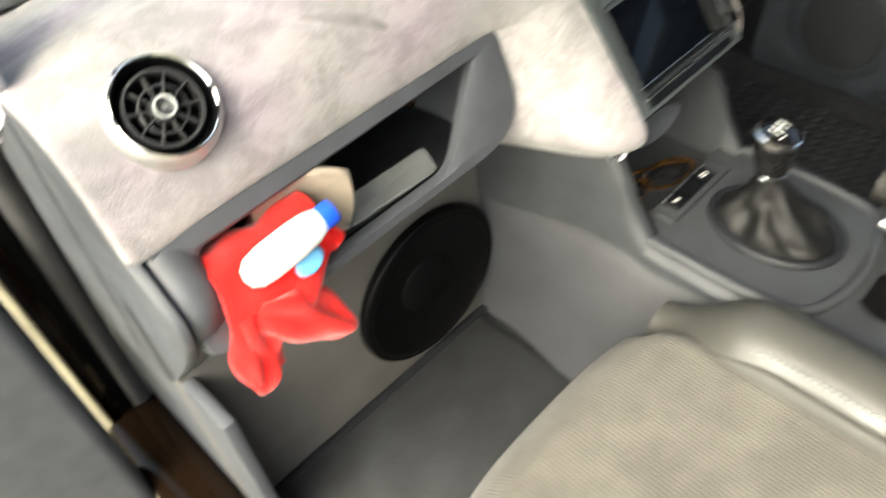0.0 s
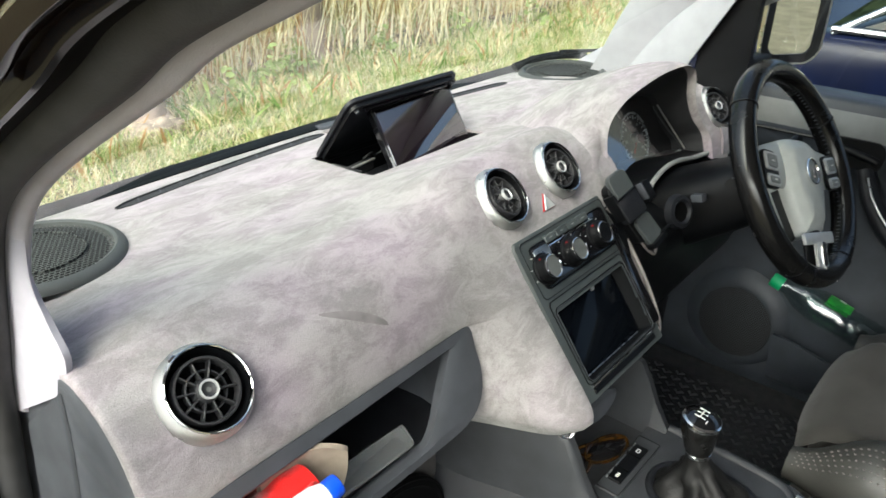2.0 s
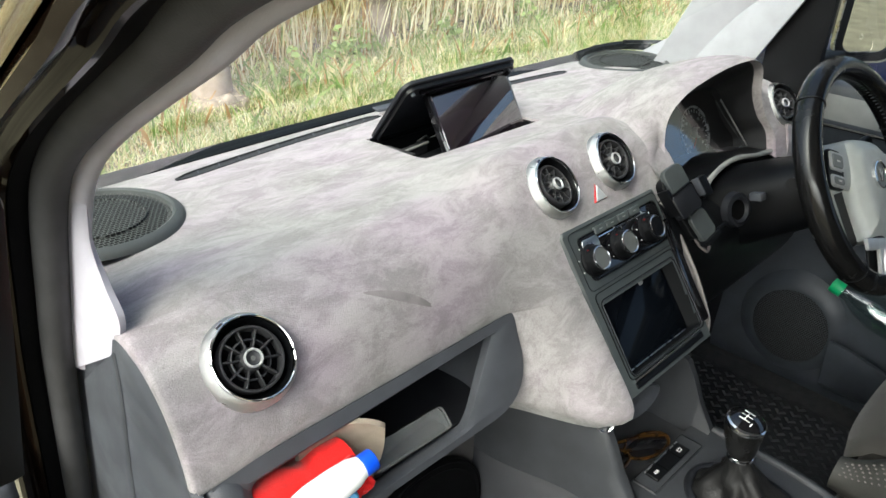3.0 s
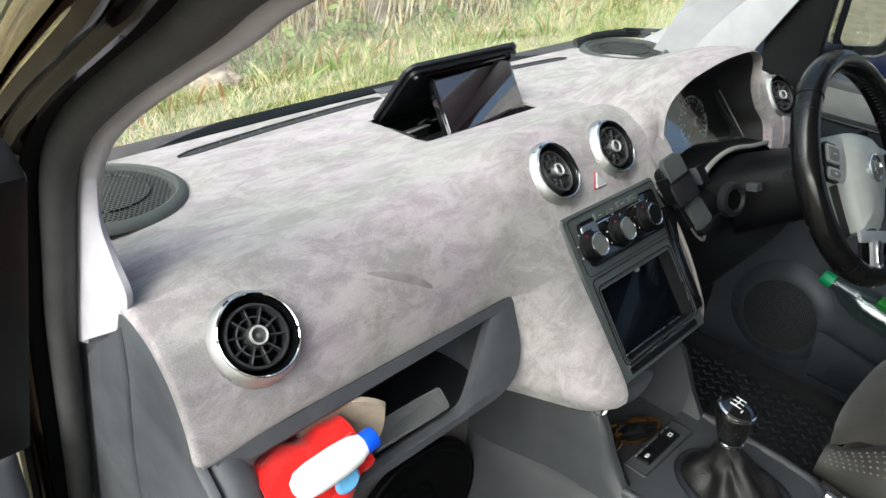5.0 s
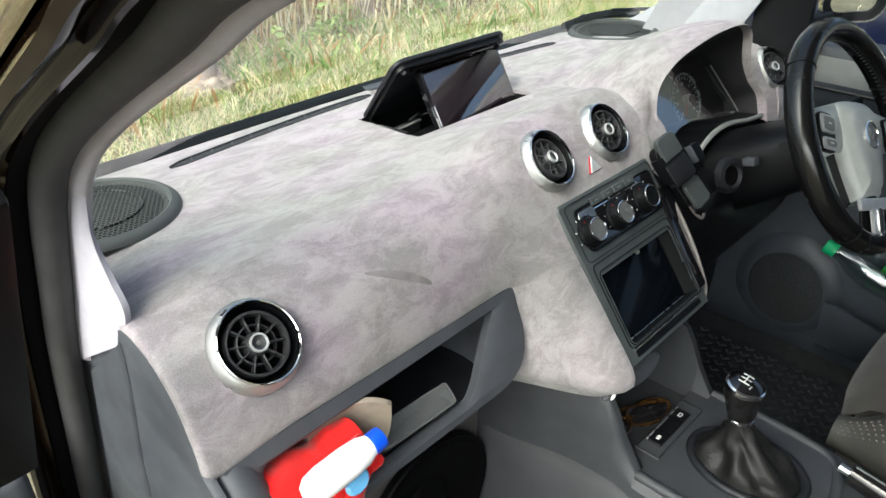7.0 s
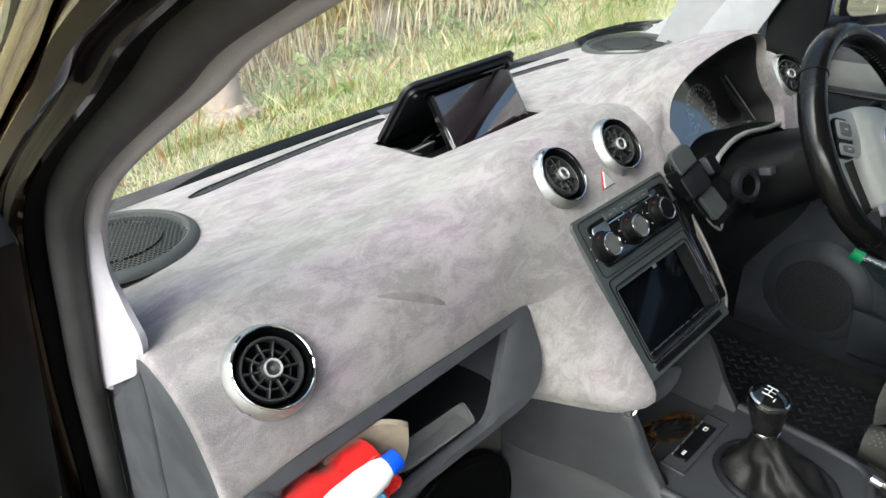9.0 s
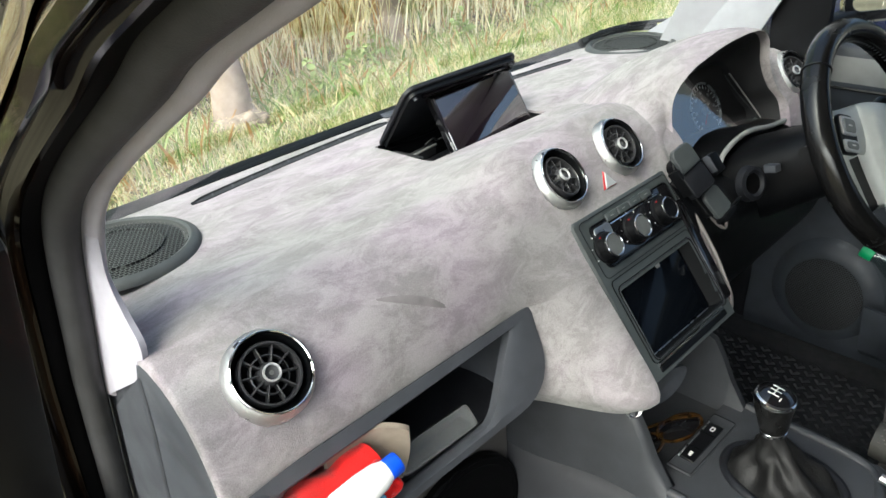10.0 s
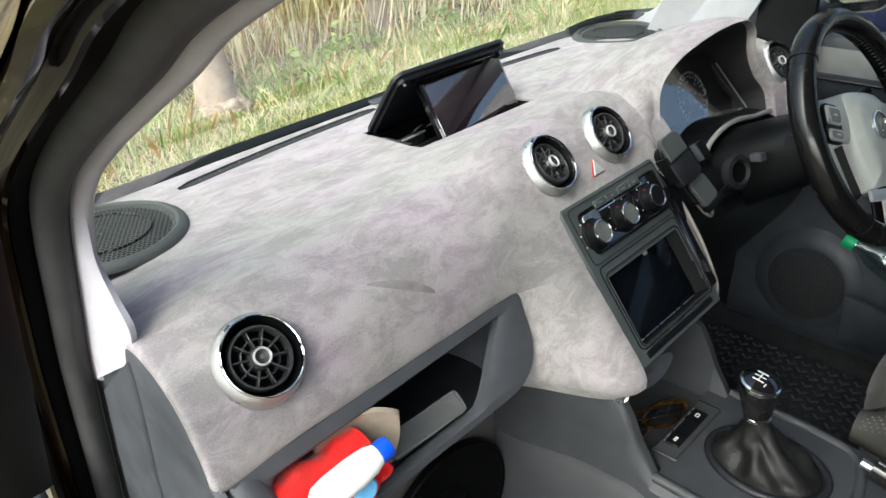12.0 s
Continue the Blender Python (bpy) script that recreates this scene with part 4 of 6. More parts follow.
# hub: a raised pad, wide at the top and narrow at the foot
HUBP = [(0.0, 0.050), (0.030, 0.049), (0.050, 0.040), (0.056, 0.020), (0.055, -0.005), (0.050, -0.035), (0.040, -0.066), (0.031, -0.088), (0.027, -0.0955), (0.0, -0.0965)]
half = [Vector((x, y, 0)) for x, y in HUBP]
outline = half + [Vector((-p.x, p.y, 0)) for p in reversed(half[1:-1])]
outline = spline([(p.x, p.y, 0) for p in outline + [outline[0]]], 65)[:-1]
rows = []
for r, h in ((1.02, -0.030), (1.01, -0.004), (0.98, 0.005), (0.92, 0.010), (0.84, 0.0125), (0.78, 0.0165), (0.68, 0.0195), (0.40, 0.0205), (0.02, 0.0210)):
    rows.append([WM @ Vector((p.x * r, -0.012 + (p.y + 0.012) * r, h)) for p in outline])
hub = part("hub_cover", grid(rows, closed=True, caps=True), HUBGREY, wheel, "grey padded hub cover", 60)
part("emblem_ring", lathe([(0.0205, 0.018), (0.0205, 0.024), (0.0185, 0.0245), (0.0175, 0.0225)], WM @ T(0, -0.004, 0), 40), CHROME, hub, "plain round silver emblem")
part("emblem_disc", lathe([(0.0175, 0.0222), (0.0, 0.0226)], WM @ T(0, -0.004, 0), 40), SPOKEGREY, hub)
for sx in (-1, 1):
    part("emblem_bar", box(0.003, 0.022, 0.002, WM @ pose(0.0055 * sx, -0.004, 0.0232, 0, 0, -20 * sx), 0.0005, 1), CHROME, hub)
part("airbag_mark", plate(0.012, 0.0030, 0.0010, 0.0005, WM @ T(0.004, -0.084, 0.0112)), SPOKEGREY, hub)
for sx in (-1, 1):
    rows = []
    for i in range(9):
        u = i / 8
        x = sx * (0.036 + 0.112 * u)
        w = 0.036 - 0.009 * u
        c = 0.010 - 0.006 * u
        rows.append([WM @ Vector((x, c + w * math.cos(2 * math.pi * k / 16), -0.004 * u - 0.002 + 0.009 * math.sin(2 * math.pi * k / 16))) for k in range(16)])
    sp = part("side_spoke", grid(rows, closed=True, caps=True), HUBGREY, wheel, "grey side spoke")
    pad = WM @ pose(0.104 * sx, 0.000, 0.004, 0, 0, 6 * sx)
    part("button_pad", plate(0.044, 0.056, 0.012, 0.005, pad), BLACK, sp, "black button pad")
    for by, bh_ in ((0.011, 0.026), (-0.0165, 0.017)):
        part("pad_frame", plate(0.036, bh_, 0.005, 0.003, pad @ T(0, by, 0.005)), SILVER, sp, "thin silver button frame")
        part("pad_button", plate(0.028, bh_ - 0.007, 0.004, 0.003, pad @ T(0, by, 0.0065)), SPOKEGREY, sp)
        part("button_mark", plate(0.009, 0.0022, 0.0005, 0.0005, pad @ T(0, by, 0.0097)), WHITE_INK, sp)
    # opening below each side spoke: an added black sheet stands for the shade behind
    part("spoke_gap_shade", grid([[WM @ Vector((sx * (0.030 + 0.050 * i / 6) * (1 - 0.35 * j / 6), -0.020 - 0.075 * j / 6 - 0.010 * i / 6, -0.010)) for j in range(7)] for i in range(7)]), BLACK, wheel)
rows = []
for i in range(9):
    u = i / 8
    y = -0.088 - 0.062 * u
    w = 0.028 - 0.004 * u
    rows.append([WM @ Vector((w * math.cos(2 * math.pi * k / 16), y, 0.002 - 0.006 * u + 0.008 * math.sin(2 * math.pi * k / 16))) for k in range(16)])
low_sp = part("lower_spoke", grid(rows, closed=True, caps=True), BLACK, wheel)
part("spoke_trim", plate(0.100, 0.017, 0.003, 0.005, WM @ T(0, -0.1020, 0.008)), SILVER, low_sp, "satin silver spoke trim")
part("spoke_trim", plate(0.034, 0.044, 0.006, 0.005, WM @ pose(0, -0.128, 0.0075, 4, 0, 0)), SILVER, low_sp, "satin silver spoke trim")
part("spoke_ridge", plate(0.013, 0.036, 0.005, 0.003, WM @ pose(0.003, -0.126, 0.0122, 4, 0, 0)), CHROME, low_sp, "bright raised rib")
part("spoke_screw", lathe([(0.0, 0.0145), (0.003, 0.0145), (0.0035, 0.012)], WM @ T(0, -0.147, 0), 12), CHROME, low_sp)

col = thing("steering_column", (0.365, -0.05, 0.93), "charcoal steering column shroud with stalks", "steering column")
rows = []
for i in range(9):
    u = i / 8
    d = -0.030 - 0.20 * u
    w, h = 0.058 + 0.030 * u, 0.050 + 0.016 * u
    rows.append([CWM @ Vector((w * math.copysign(abs(math.cos(a)) ** 0.7, math.cos(a)), -0.006 + h * math.copysign(abs(math.sin(a)) ** 0.7, math.sin(a)), d)) for a in [2 * math.pi * k / 32 for k in range(32)]])
part("shroud", grid(rows, closed=True, caps=True), BLACK, col)
for sx in (-1, 1):
    part("stalk", tube([CWM @ Vector((sx * (0.05 + 0.085 * i / 8), 0.020 + 0.010 * i / 8, -0.052 + 0.016 * i / 8)) for i in range(9)], lambda t: 0.006 + 0.003 * t, 10), BLACK, col, "black control stalk")

# ---------------------------------------------------------------- phone holder on the stack's edge
ph = thing("phone_holder", (0.15, -0.06, 0.95), "black and grey phone cradle clipped beside the centre stack", "phone holder")
PM = frame_of((0.150, -0.080, 0.982), (0.97, -0.24, 0.0), (-0.02, 0.58, 0.80))
part("back_plate", plate(0.040, 0.098, 0.012, 0.014, PM @ pose(-0.012, -0.002, -0.016, 0, 0, 20)), BLACK, ph)
part("upper_pad", plate(0.040, 0.040, 0.010, 0.008, PM @ pose(-0.020, 0.036, -0.004, 0, 0, 16)), PADGREY, ph, "grey rubber pad")
part("lower_pad", plate(0.034, 0.044, 0.009, 0.008, PM @ pose(0.004, -0.034, -0.004, 0, 0, 22)), PADGREY, ph, "grey rubber pad")
blk = part("clamp_block", plate(0.046, 0.036, 0.006, 0.013, PM @ pose(-0.022, 0.003, 0.000, 0, 0, 18)), PLASTIC2, ph)
part("block_ridge", box(0.040, 0.003, 0.004, PM @ pose(-0.026, 0.021, 0.012, 0, 0, 18), 0.001, 2), BLACK, blk)
arm = part("clamp_arm", box(0.022, 0.030, 0.014, PM @ pose(0.027, 0.017, -0.002, 0, 0, 14), 0.003), BLACK, ph)
part("arm_pad", box(0.003, 0.026, 0.012, PM @ pose(0.015, 0.018, 0.004, 0, 0, 14), 0.001), PLASTIC, arm)
part("clamp_arm", box(0.006, 0.040, 0.020, PM @ pose(-0.045, 0.006, 0.002, 0, 0, 18), 0.002), BLACK, ph)
part("foot", box(0.034, 0.008, 0.018, PM @ pose(0.012, -0.056, 0.002, 0, 0, 22), 0.003), BLACK, ph)
part("foot_pin", tube([PM @ Vector((0.022, -0.048, 0.004)), PM @ Vector((0.044, -0.040, 0.006))], 0.0025, 8), BLACK, ph)
part("mount_arm", tube([PM @ Vector((-0.006, 0, -0.012)), PM @ Vector((-0.02, -0.01, -0.04)), FM @ Vector((0.098, -0.06, -0.012))], 0.010, 10), BLACK, ph)

cable = thing("charging_cable", (0.13, -0.09, 0.92), "short pale cable looped beside the centre stack", "cable")
part("cable_loop", tube(spline([(0.136, -0.088, 0.945), (0.150, -0.098, 0.925), (0.168, -0.108, 0.908), (0.176, -0.104, 0.920), (0.166, -0.092, 0.940)], 28), 0.0024, 8), EDGESTRIP, cable)

# ---------------------------------------------------------------- centre console
cons = thing("centre_console", (0, -0.3, 0.40), "dark grey plastic centre console between the seats", "console")


def cons_top(y):
    return (0.650 + 0.018 * smooth01(-0.415, -0.385, y) + 0.106 * smooth01(-0.205, -0.135, y) + 0.026 * smooth01(-0.13, 0.02, y))


YS = sorted([-0.80 + 0.02 * i for i in range(31)] + [-0.1725, -0.1685] + [-0.175 + 0.015 * i for i in range(17)], reverse=True)
rows, rows_t = [], []
for y in YS:
    zt = cons_top(y)
    open_t = y > -0.170
    zi = 0.652 if open_t else min(zt, 0.668)
    fl = 0.024 * smooth01(-0.12, 0.03, y)
    fk = 1 - 0.16 * smooth01(-0.16, 0.0, y)
    sb = min(zt - 0.032, 0.645) - 0.012 * smooth01(-0.2, 0.02, y)
    half = [(0.112 + fl, sb - 0.004), (0.121 + fl, sb), (0.1195 + fl, (sb + zt) / 2), (0.1155 + fl, zt - 0.012), (0.112 + fl, zt - 0.004), (0.107 + fl, zt), (0.0985 + fl, zt - (0.001 if open_t else 0.0)), (0.092, zi), (0.05, zi)]
    rows.append([Vector((-x, y, z)) for x, z in half] + [Vector((x, y, z)) for x, z in reversed(half)])
    ht = [(0.182 * fk + fl * 0.4, 0.400), (0.172 * fk + fl * 0.5, 0.45), (0.150 * fk + fl * 0.7, 0.54), (0.130 + fl * 0.8, sb - 0.02), (0.112 + fl, sb - 0.001)]
    rows_t.append([Vector((-x, y, z)) for x, z in ht] + [Vector((x, y, z)) for x, z in reversed(ht)])
part("console_body", grid(rows), CONSOLE, cons, "dark grey moulded console body", 32)
part("tunnel_trim", grid(rows_t), TUNNEL, cons, "paler scuffed lower tunnel trim", 50)
strip = part("switch_panel", plate(0.130, 0.036, 0.003, 0.0025, T(-0.003, -0.1905, 0.6690)), CONSOLE, cons, "switch panel ahead of the gear lever")
part("panel_groove", rim_frame(0.128, 0.034, 0.003, 0.0010, 0.0006, T(-0.003, -0.1905, 0.6714)), BLACK, strip)
bank = part("switch_bank", plate(0.086, 0.0205, 0.002, 0.0035, T(-0.004, -0.1895, 0.6712)), BLACK, strip, "black bank of switches")
part("bank_edge", box(0.086, 0.0016, 0.0030, T(-0.004, -0.1785, 0.6735), 0.0005, 1), SATIN, bank)
for sx in (-0.021, 0.013):
    part("bank_gap", box(0.0009, 0.0200, 0.0006, T(sx, -0.1895, 0.6748), 0), VOID, bank)
part("switch_mark", rim_frame(0.0085, 0.0055, 0.001, 0.0013, 0.0005, T(0.026, -0.1895, 0.6747)), WHITE_INK, bank)
for k in range(3):
    part("switch_mark", plate(0.0022, 0.0048, 0.0006, 0.0005, T(-0.038 + 0.0032 * k, -0.1895, 0.6747)), WHITE_INK, bank)
part("boot_rim", tube([Vector((0.004 + 0.057 * math.cos(a), -0.298 + 0.075 * math.sin(a), 0.670)) for a in [2 * math.pi * k / 48 for k in range(48)]], 0.006, 10, closed=True), PLASTIC2, cons, "rim round the gear lever boot")
part("console_ledge", tube(spline([(-0.108, -0.20, 0.668), (-0.106, -0.33, 0.667), (-0.085, -0.385, 0.664), (0.0, -0.405, 0.66), (0.085, -0.385, 0.664), (0.106, -0.33, 0.667), (0.108, -0.20, 0.668)], 60), 0.007, 10), CONSOLE, cons)
for cy, cx in ((-0.443, -0.002), (-0.525, -0.006)):
    cup = part("cup_holder", lathe([(0.041, 0.0035), (0.039, 0.0045), (0.036, 0.001), (0.034, 0.0)], T(cx, cy, 0.649), 40), PLASTIC2, cons, "round cup holder")
    # flat near-black disc paints the shade of a hollow; nothing is sunk
    part("cup_depth_shade", lathe([(0.036, 0.0022), (0.0, 0.0020)], T(cx, cy, 0.649), 36), VOID, cup)

gear = thing("gear_lever", (0, -0.29, 0.67), "gear lever with black leather boot and chrome-topped knob", "gear lever")
rows = []
for i in range(15):
    u = i / 14
    c = Vector((0.004 - 0.006 * u, -0.296 + 0.019 * u, 0.668 + 0.076 * u))
    e = (1 - u) ** 1.35
    row = []
    for k in range(60):
        a = 2 * math.pi * k / 60
        fold = 1 + (0.15 * math.sin(6 * a + 4 * u) + 0.09 * math.sin(4 * a + 1.0 - 5 * u)) * math.sin(math.pi * min(1, u * 1.15)) ** 0.8
        row.append(c + Vector(((0.0135 + 0.040 * e) * fold * math.cos(a), (0.0135 + 0.057 * e) * fold * math.sin(a), 0.004 * math.sin(6 * a) * (1 - u) * u * 4)))
    rows.append([q + (q - c) * 0.22 * noise.noise(q * 55.0) * math.sin(math.pi * u) for q in row])
part("boot", grid(rows, closed=True), BOOT, gear, "creased black leather boot", 70)
GM = frame_of((-0.002, -0.2775, 0.743), (1, 0, 0), (0, 0.985, -0.05))
GM = GM @ pose(0, 0, 0, -3, 0, 0)
part("collar", lathe([(0.0145, -0.002), (0.0165, 0.0), (0.0165, 0.004), (0.0145, 0.006)], GM, 32), CHROME, gear)
part("knob", lathe([(0.0160, 0.005), (0.0185, 0.012), (0.0222, 0.030), (0.0245, 0.045), (0.0240, 0.053)], GM, 40), LEATHER, gear, "black gear knob")
KM = GM @ pose(0, -0.001, 0.053, 14, 0, 0)
part("knob_ring", lathe([(0.0240, -0.004), (0.0252, 0.0), (0.0245, 0.003), (0.0220, 0.0045)], KM, 40), CHROME, gear)
capp = part("knob_cap", lathe([(0.0222, 0.0035), (0.016, 0.0075), (0.008, 0.0095), (0.0, 0.0100)], KM, 40), GLOSS, gear, "glossy cap with white shift pattern")
bm = bmesh.new()
for gx in (-0.008, 0.0, 0.008):
    box(0.0013, 0.014, 0.001, KM @ T(gx, 0.002, 0.0095), 0, bm=bm)
box(0.017, 0.0013, 0.001, KM @ T(0, 0.002, 0.0098), 0, bm=bm)
box(0.006, 0.0013, 0.001, KM @ T(-0.010, -0.008, 0.0085), 0, bm=bm)
part("shift_pattern", bm, WHITE_INK, capp)

hb = thing("handbrake", (0.055, -0.55, 0.63), "black handbrake lever with silver button", "handbrake")
p0, p1 = Vector((0.052, -0.405, 0.697)), Vector((0.050, -0.640, 0.652))
part("handle", tube([p0.lerp(p1, i / 16) for i in range(17)], lambda t: 0.0145 + 0.004 * math.sin(math.pi * t), 14, flat=0.8), LEATHER, hb, "black leather grip")
part("release_button", tube([p0 + (p0 - p1) * 0.055, p0], 0.006, 12), SATIN, hb, "silver release button")
part("chrome_strip", tube([p0.lerp(p1, 0.03 + 0.5 * i / 10) + Vector((0, 0.002, 0.0142 + 0.003 * math.sin(math.pi * (0.03 + 0.05 * i)))) for i in range(11)], 0.0022, 6), FASCIA, hb)
part("gaiter", box(0.07, 0.16, 0.05, pose(0.052, -0.60, 0.632, 8, 0, 0), 0.02, 3), PLASTIC2, hb)

bk = thing("seat_belt_buckle", (-0.11, -0.54, 0.60), "black seat belt buckle with red release button", "buckle")
BM = frame_of((-0.090, -0.550, 0.708), (0.9, -0.3, 0.1), (0.1, 0.55, 0.85))
part("buckle_body", box(0.032, 0.075, 0.020, BM, 0.005, 3), BLACK, bk)
part("release_button", box(0.027, 0.012, 0.017, BM @ T(0, 0.036, 0), 0.002), RED_PL, bk, "red release button")
part("stalk", box(0.022, 0.10, 0.010, BM @ T(0, -0.08, -0.002), 0.003), BLACK, bk)

gl = thing("sunglasses", (-0.02, -0.15, 0.645), "tortoiseshell sunglasses lying in the console tray", "sunglasses")
for cx, cy in ((-0.060, -0.128), (0.012, -0.148)):
    part("lens_rim", tube([Vector((cx + 0.038 * math.cos(a), cy - 0.010 * math.cos(a) + 0.016 * math.sin(a), 0.664 + 0.007 * math.sin(a))) for a in [2 * math.pi * k / 32 for k in range(32)]], 0.0024, 8, closed=True, up=(0, -0.3, 0.95)), TORT, gl)
    part("lens", lathe([(0.0335, 0), (0.0, 0.002)], frame_of((cx, cy, 0.664), (1, -0.26, 0), (0.2, 0.93, 0.34)), 28, 1.1, 0.46), GLOSS, gl)
part("bridge", tube([Vector((-0.026 + 0.008 * i / 6, -0.138 - 0.002 * i / 6, 0.668 + 0.003 * math.sin(math.pi * i / 6))) for i in range(7)], 0.0024, 8), TORT, gl)
part("temple", tube(spline([(0.048, -0.158, 0.668), (0.010, -0.135, 0.672), (-0.050, -0.105, 0.668)], 16), 0.0022, 8), TORT, gl)
part("temple", tube(spline([(-0.098, -0.120, 0.668), (-0.060, -0.100, 0.670), (0.0, -0.09, 0.664)], 16), 0.0022, 8), TORT, gl)

# ---------------------------------------------------------------- things in the glove shelf
bot = thing("spray_bottle", (-0.50, -0.11, 0.90), "small white plastic bottle with blue cap lying on the red cloth", "bottle")
b0, b1 = Vector((-0.532, -0.098, 0.908)), Vector((-0.467, -0.104, 0.920))
ax = (b1 - b0).normalized()
BT = Matrix.Translation(b0) @ ax.to_track_quat("Z", "Y").to_matrix().to_4x4()
L = (b1 - b0).length
bb = part("bottle_body", lathe([(0.0, -0.012), (0.008, -0.010), (0.0135, -0.003), (0.0155, 0.010), (0.0155, L * 0.55), (0.0140, L * 0.80), (0.0108, L * 0.93), (0.0100, L * 0.96)], BT, 40), WHITE_PL, bot)
part("bottle_cap", lathe([(0.0102, L * 0.94), (0.0108, L * 0.95), (0.0108, L * 1.12), (0.0096, L * 1.15), (0.0, L * 1.155)], BT, 32), BLUE_PL, bot, "blue screw cap")
part("blue_spot", lathe([(0.013, 0.0), (0.010, 0.0035), (0.0, 0.0045)], frame_of((-0.492, -0.108, 0.892), (0.9, 0.1, 0.2), (0.0, 0.5, 0.86)), 24, 1.1, 0.8), LBLUE, bot, "light blue base of the bottle")

# red cloth: bundled in the shelf and hanging over its lip
DROP = spline([(-0.005, 0.872), (-0.040, 0.905), (-0.072, 0.905), (-0.093, 0.885), (-0.099, 0.858), (-0.099, 0.830), (-0.095, 0.806)], 49)
cl = []
for j in range(49):
    v = j / 48
    c = DROP[j]
    half = 0.048 + 0.006 * math.sin(math.pi * v) - 0.018 * smooth01(0.5, 0.9, v)
    xm = -0.508 - 0.030 * smooth01(0.35, 0.95, v)
    row = []
    for i in range(41):
        u = -1 + i / 20
        hang = smooth01(0.4, 0.8, v)
        f = 0.005 * math.sin(2.4 * math.pi * u + 3 * v) * hang + 0.008 * noise.noise(Vector((u * 2.0, v * 4, 3.1)))
        z = c.y + 0.012 * noise.noise(Vector((u * 1.8, v * 4, 7.7))) * (1 - 0.5 * v) + hang * (0.012 * u - 0.014 * math.cos(2.2 * math.pi * u))
        row.append(Vector((xm + half * u, c.x - f, z)))
    cl.append(row)
cloth = part("microfibre_cloth", thicken(grid(cl), 0.004), RED, None, "", 80)
tagged(cloth, "crumpled bright red microfibre cloth hanging from the shelf", "cloth")


def cloth_roll(a, b, r0, r1, ph, name):
    """A loose fold: a limp roll from a to b with uneven radius."""
    a, b = Vector(a), Vector(b)
    rows = []
    for j in range(29):
        v = j / 28
        c = a.lerp(b, v) + Vector((0, -0.004 * math.sin(7 * v + ph), 0.006 * math.sin(5 * v + ph)))
        rr = (r0 + (r1 - r0) * v) * max(0.05, math.sin(math.pi * (0.10 + 0.86 * v))) ** 0.6
        t = (b - a).normalized()
        s1 = t.cross(Vector((0, 1, 0.3))).normalized()
        s2 = t.cross(s1)
        rows.append([c + (s1 * math.cos(q) * 1.15 + s2 * math.sin(q) * 0.75) * rr * (1 + 0.20 * math.sin(3 * q + 4 * v + ph) + 0.12 * math.sin(5 * q - 6 * v)) for q in [2 * math.pi * k / 32 for k in range(32)]])
    part(name, grid(rows, closed=True, caps=True), RED, cloth, "", 85)


cloth_roll((-0.545, -0.094, 0.862), (-0.470, -0.104, 0.790), 0.020, 0.024, 0.4, "cloth_fold")
cloth_roll((-0.552, -0.090, 0.862), (-0.563, -0.096, 0.770), 0.019, 0.012, 2.0, "cloth_fold")
cloth_roll((-0.480, -0.070, 0.890), (-0.446, -0.086, 0.872), 0.018, 0.013, 1.2, "cloth_fold")

# beige felt pad and clear box further in
cl = []
for j in range(17):
    v = j / 16
    cl.append([Vector((-0.500 + 0.086 * i / 16 + 0.006 * math.sin(3 * v), -0.050 - 0.020 * v + 0.030 * (1 - i / 16) + 0.010 * math.sin(math.pi * i / 16), 0.836 + 0.090 * v - 0.012 * v * (i / 16) ** 6)) for i in range(17)])
felt = part("felt_pad", thicken(grid(cl), 0.006), BEIGE, None, "", 60)
tagged(felt, "curved beige felt pad tucked into the shelf", "felt pad")
cb = thing("plastic_box", (-0.33, -0.02, 0.835), "clear grey plastic box lying in the shelf", "box")
CB = frame_of((-0.362, -0.046, 0.846), (0.99, 0.02, -0.06), (0.0, 0.72, 0.66))
part("box_body", plate(0.114, 0.025, 0.006, 0.022, CB @ T(0, -0.002, -0.020)), CLEAR_BOX, cb)
part("box_lid", rim_frame(0.117, 0.028, 0.007, 0.003, 0.004, CB @ T(0, -0.002, 0.001)), CLEAR_BOX, cb)
hoop = part("dark_hoop", tube([Vector((-0.322 + 0.055 * math.cos(a), 0.010 + 0.03 * math.sin(a), 0.862 + 0.016 * math.sin(a))) for a in [math.pi * k / 20 for k in range(21)]], 0.004, 8), TORT, None)
tagged(hoop, "curved dark amber plastic hoop behind the box", "hoop")
# ---------------------------------------------------------------- car shell
def struct(ob, label="", category=""):
    return tagged(ob, label, category, kind="structure")


AP = spline([(0.300, 0.34), (0.268, 0.58), (0.222, 0.74), (0.155, 0.962), (0.113, 1.06), (0.066, 1.157), (0.022, 1.208), (-0.050, 1.256), (-0.165, 1.318), (-0.250, 1.363), (-0.50, 1.455), (-0.90, 1.52)], 90)
up_ap = [p for p in AP if p.y > 0.955]
seal = part("door_seal", sweep(AP, [(-0.606, 0.020), (-0.610, 0.004), (-0.615, -0.002), (-0.623, -0.004), (-0.631, -0.001), (-0.636, 0.008), (-0.637, 0.022)]), SEAL, None, "", 60)
struct(seal, "soft grey rubber seal round the open passenger door frame", "door seal")
ptrim = part("trim_passenger_pillar", sweep(up_ap, [(-0.611, 0.002), (-0.608, -0.003), (-0.604, -0.006), (-0.599, -0.0065), (-0.595, -0.003), (-0.593, 0.012), (-0.594, 0.042), (-0.612, 0.045)]), STRIP, None, "", 60)
struct(ptrim, "light grey fabric pillar trim beside the windscreen", "pillar trim")
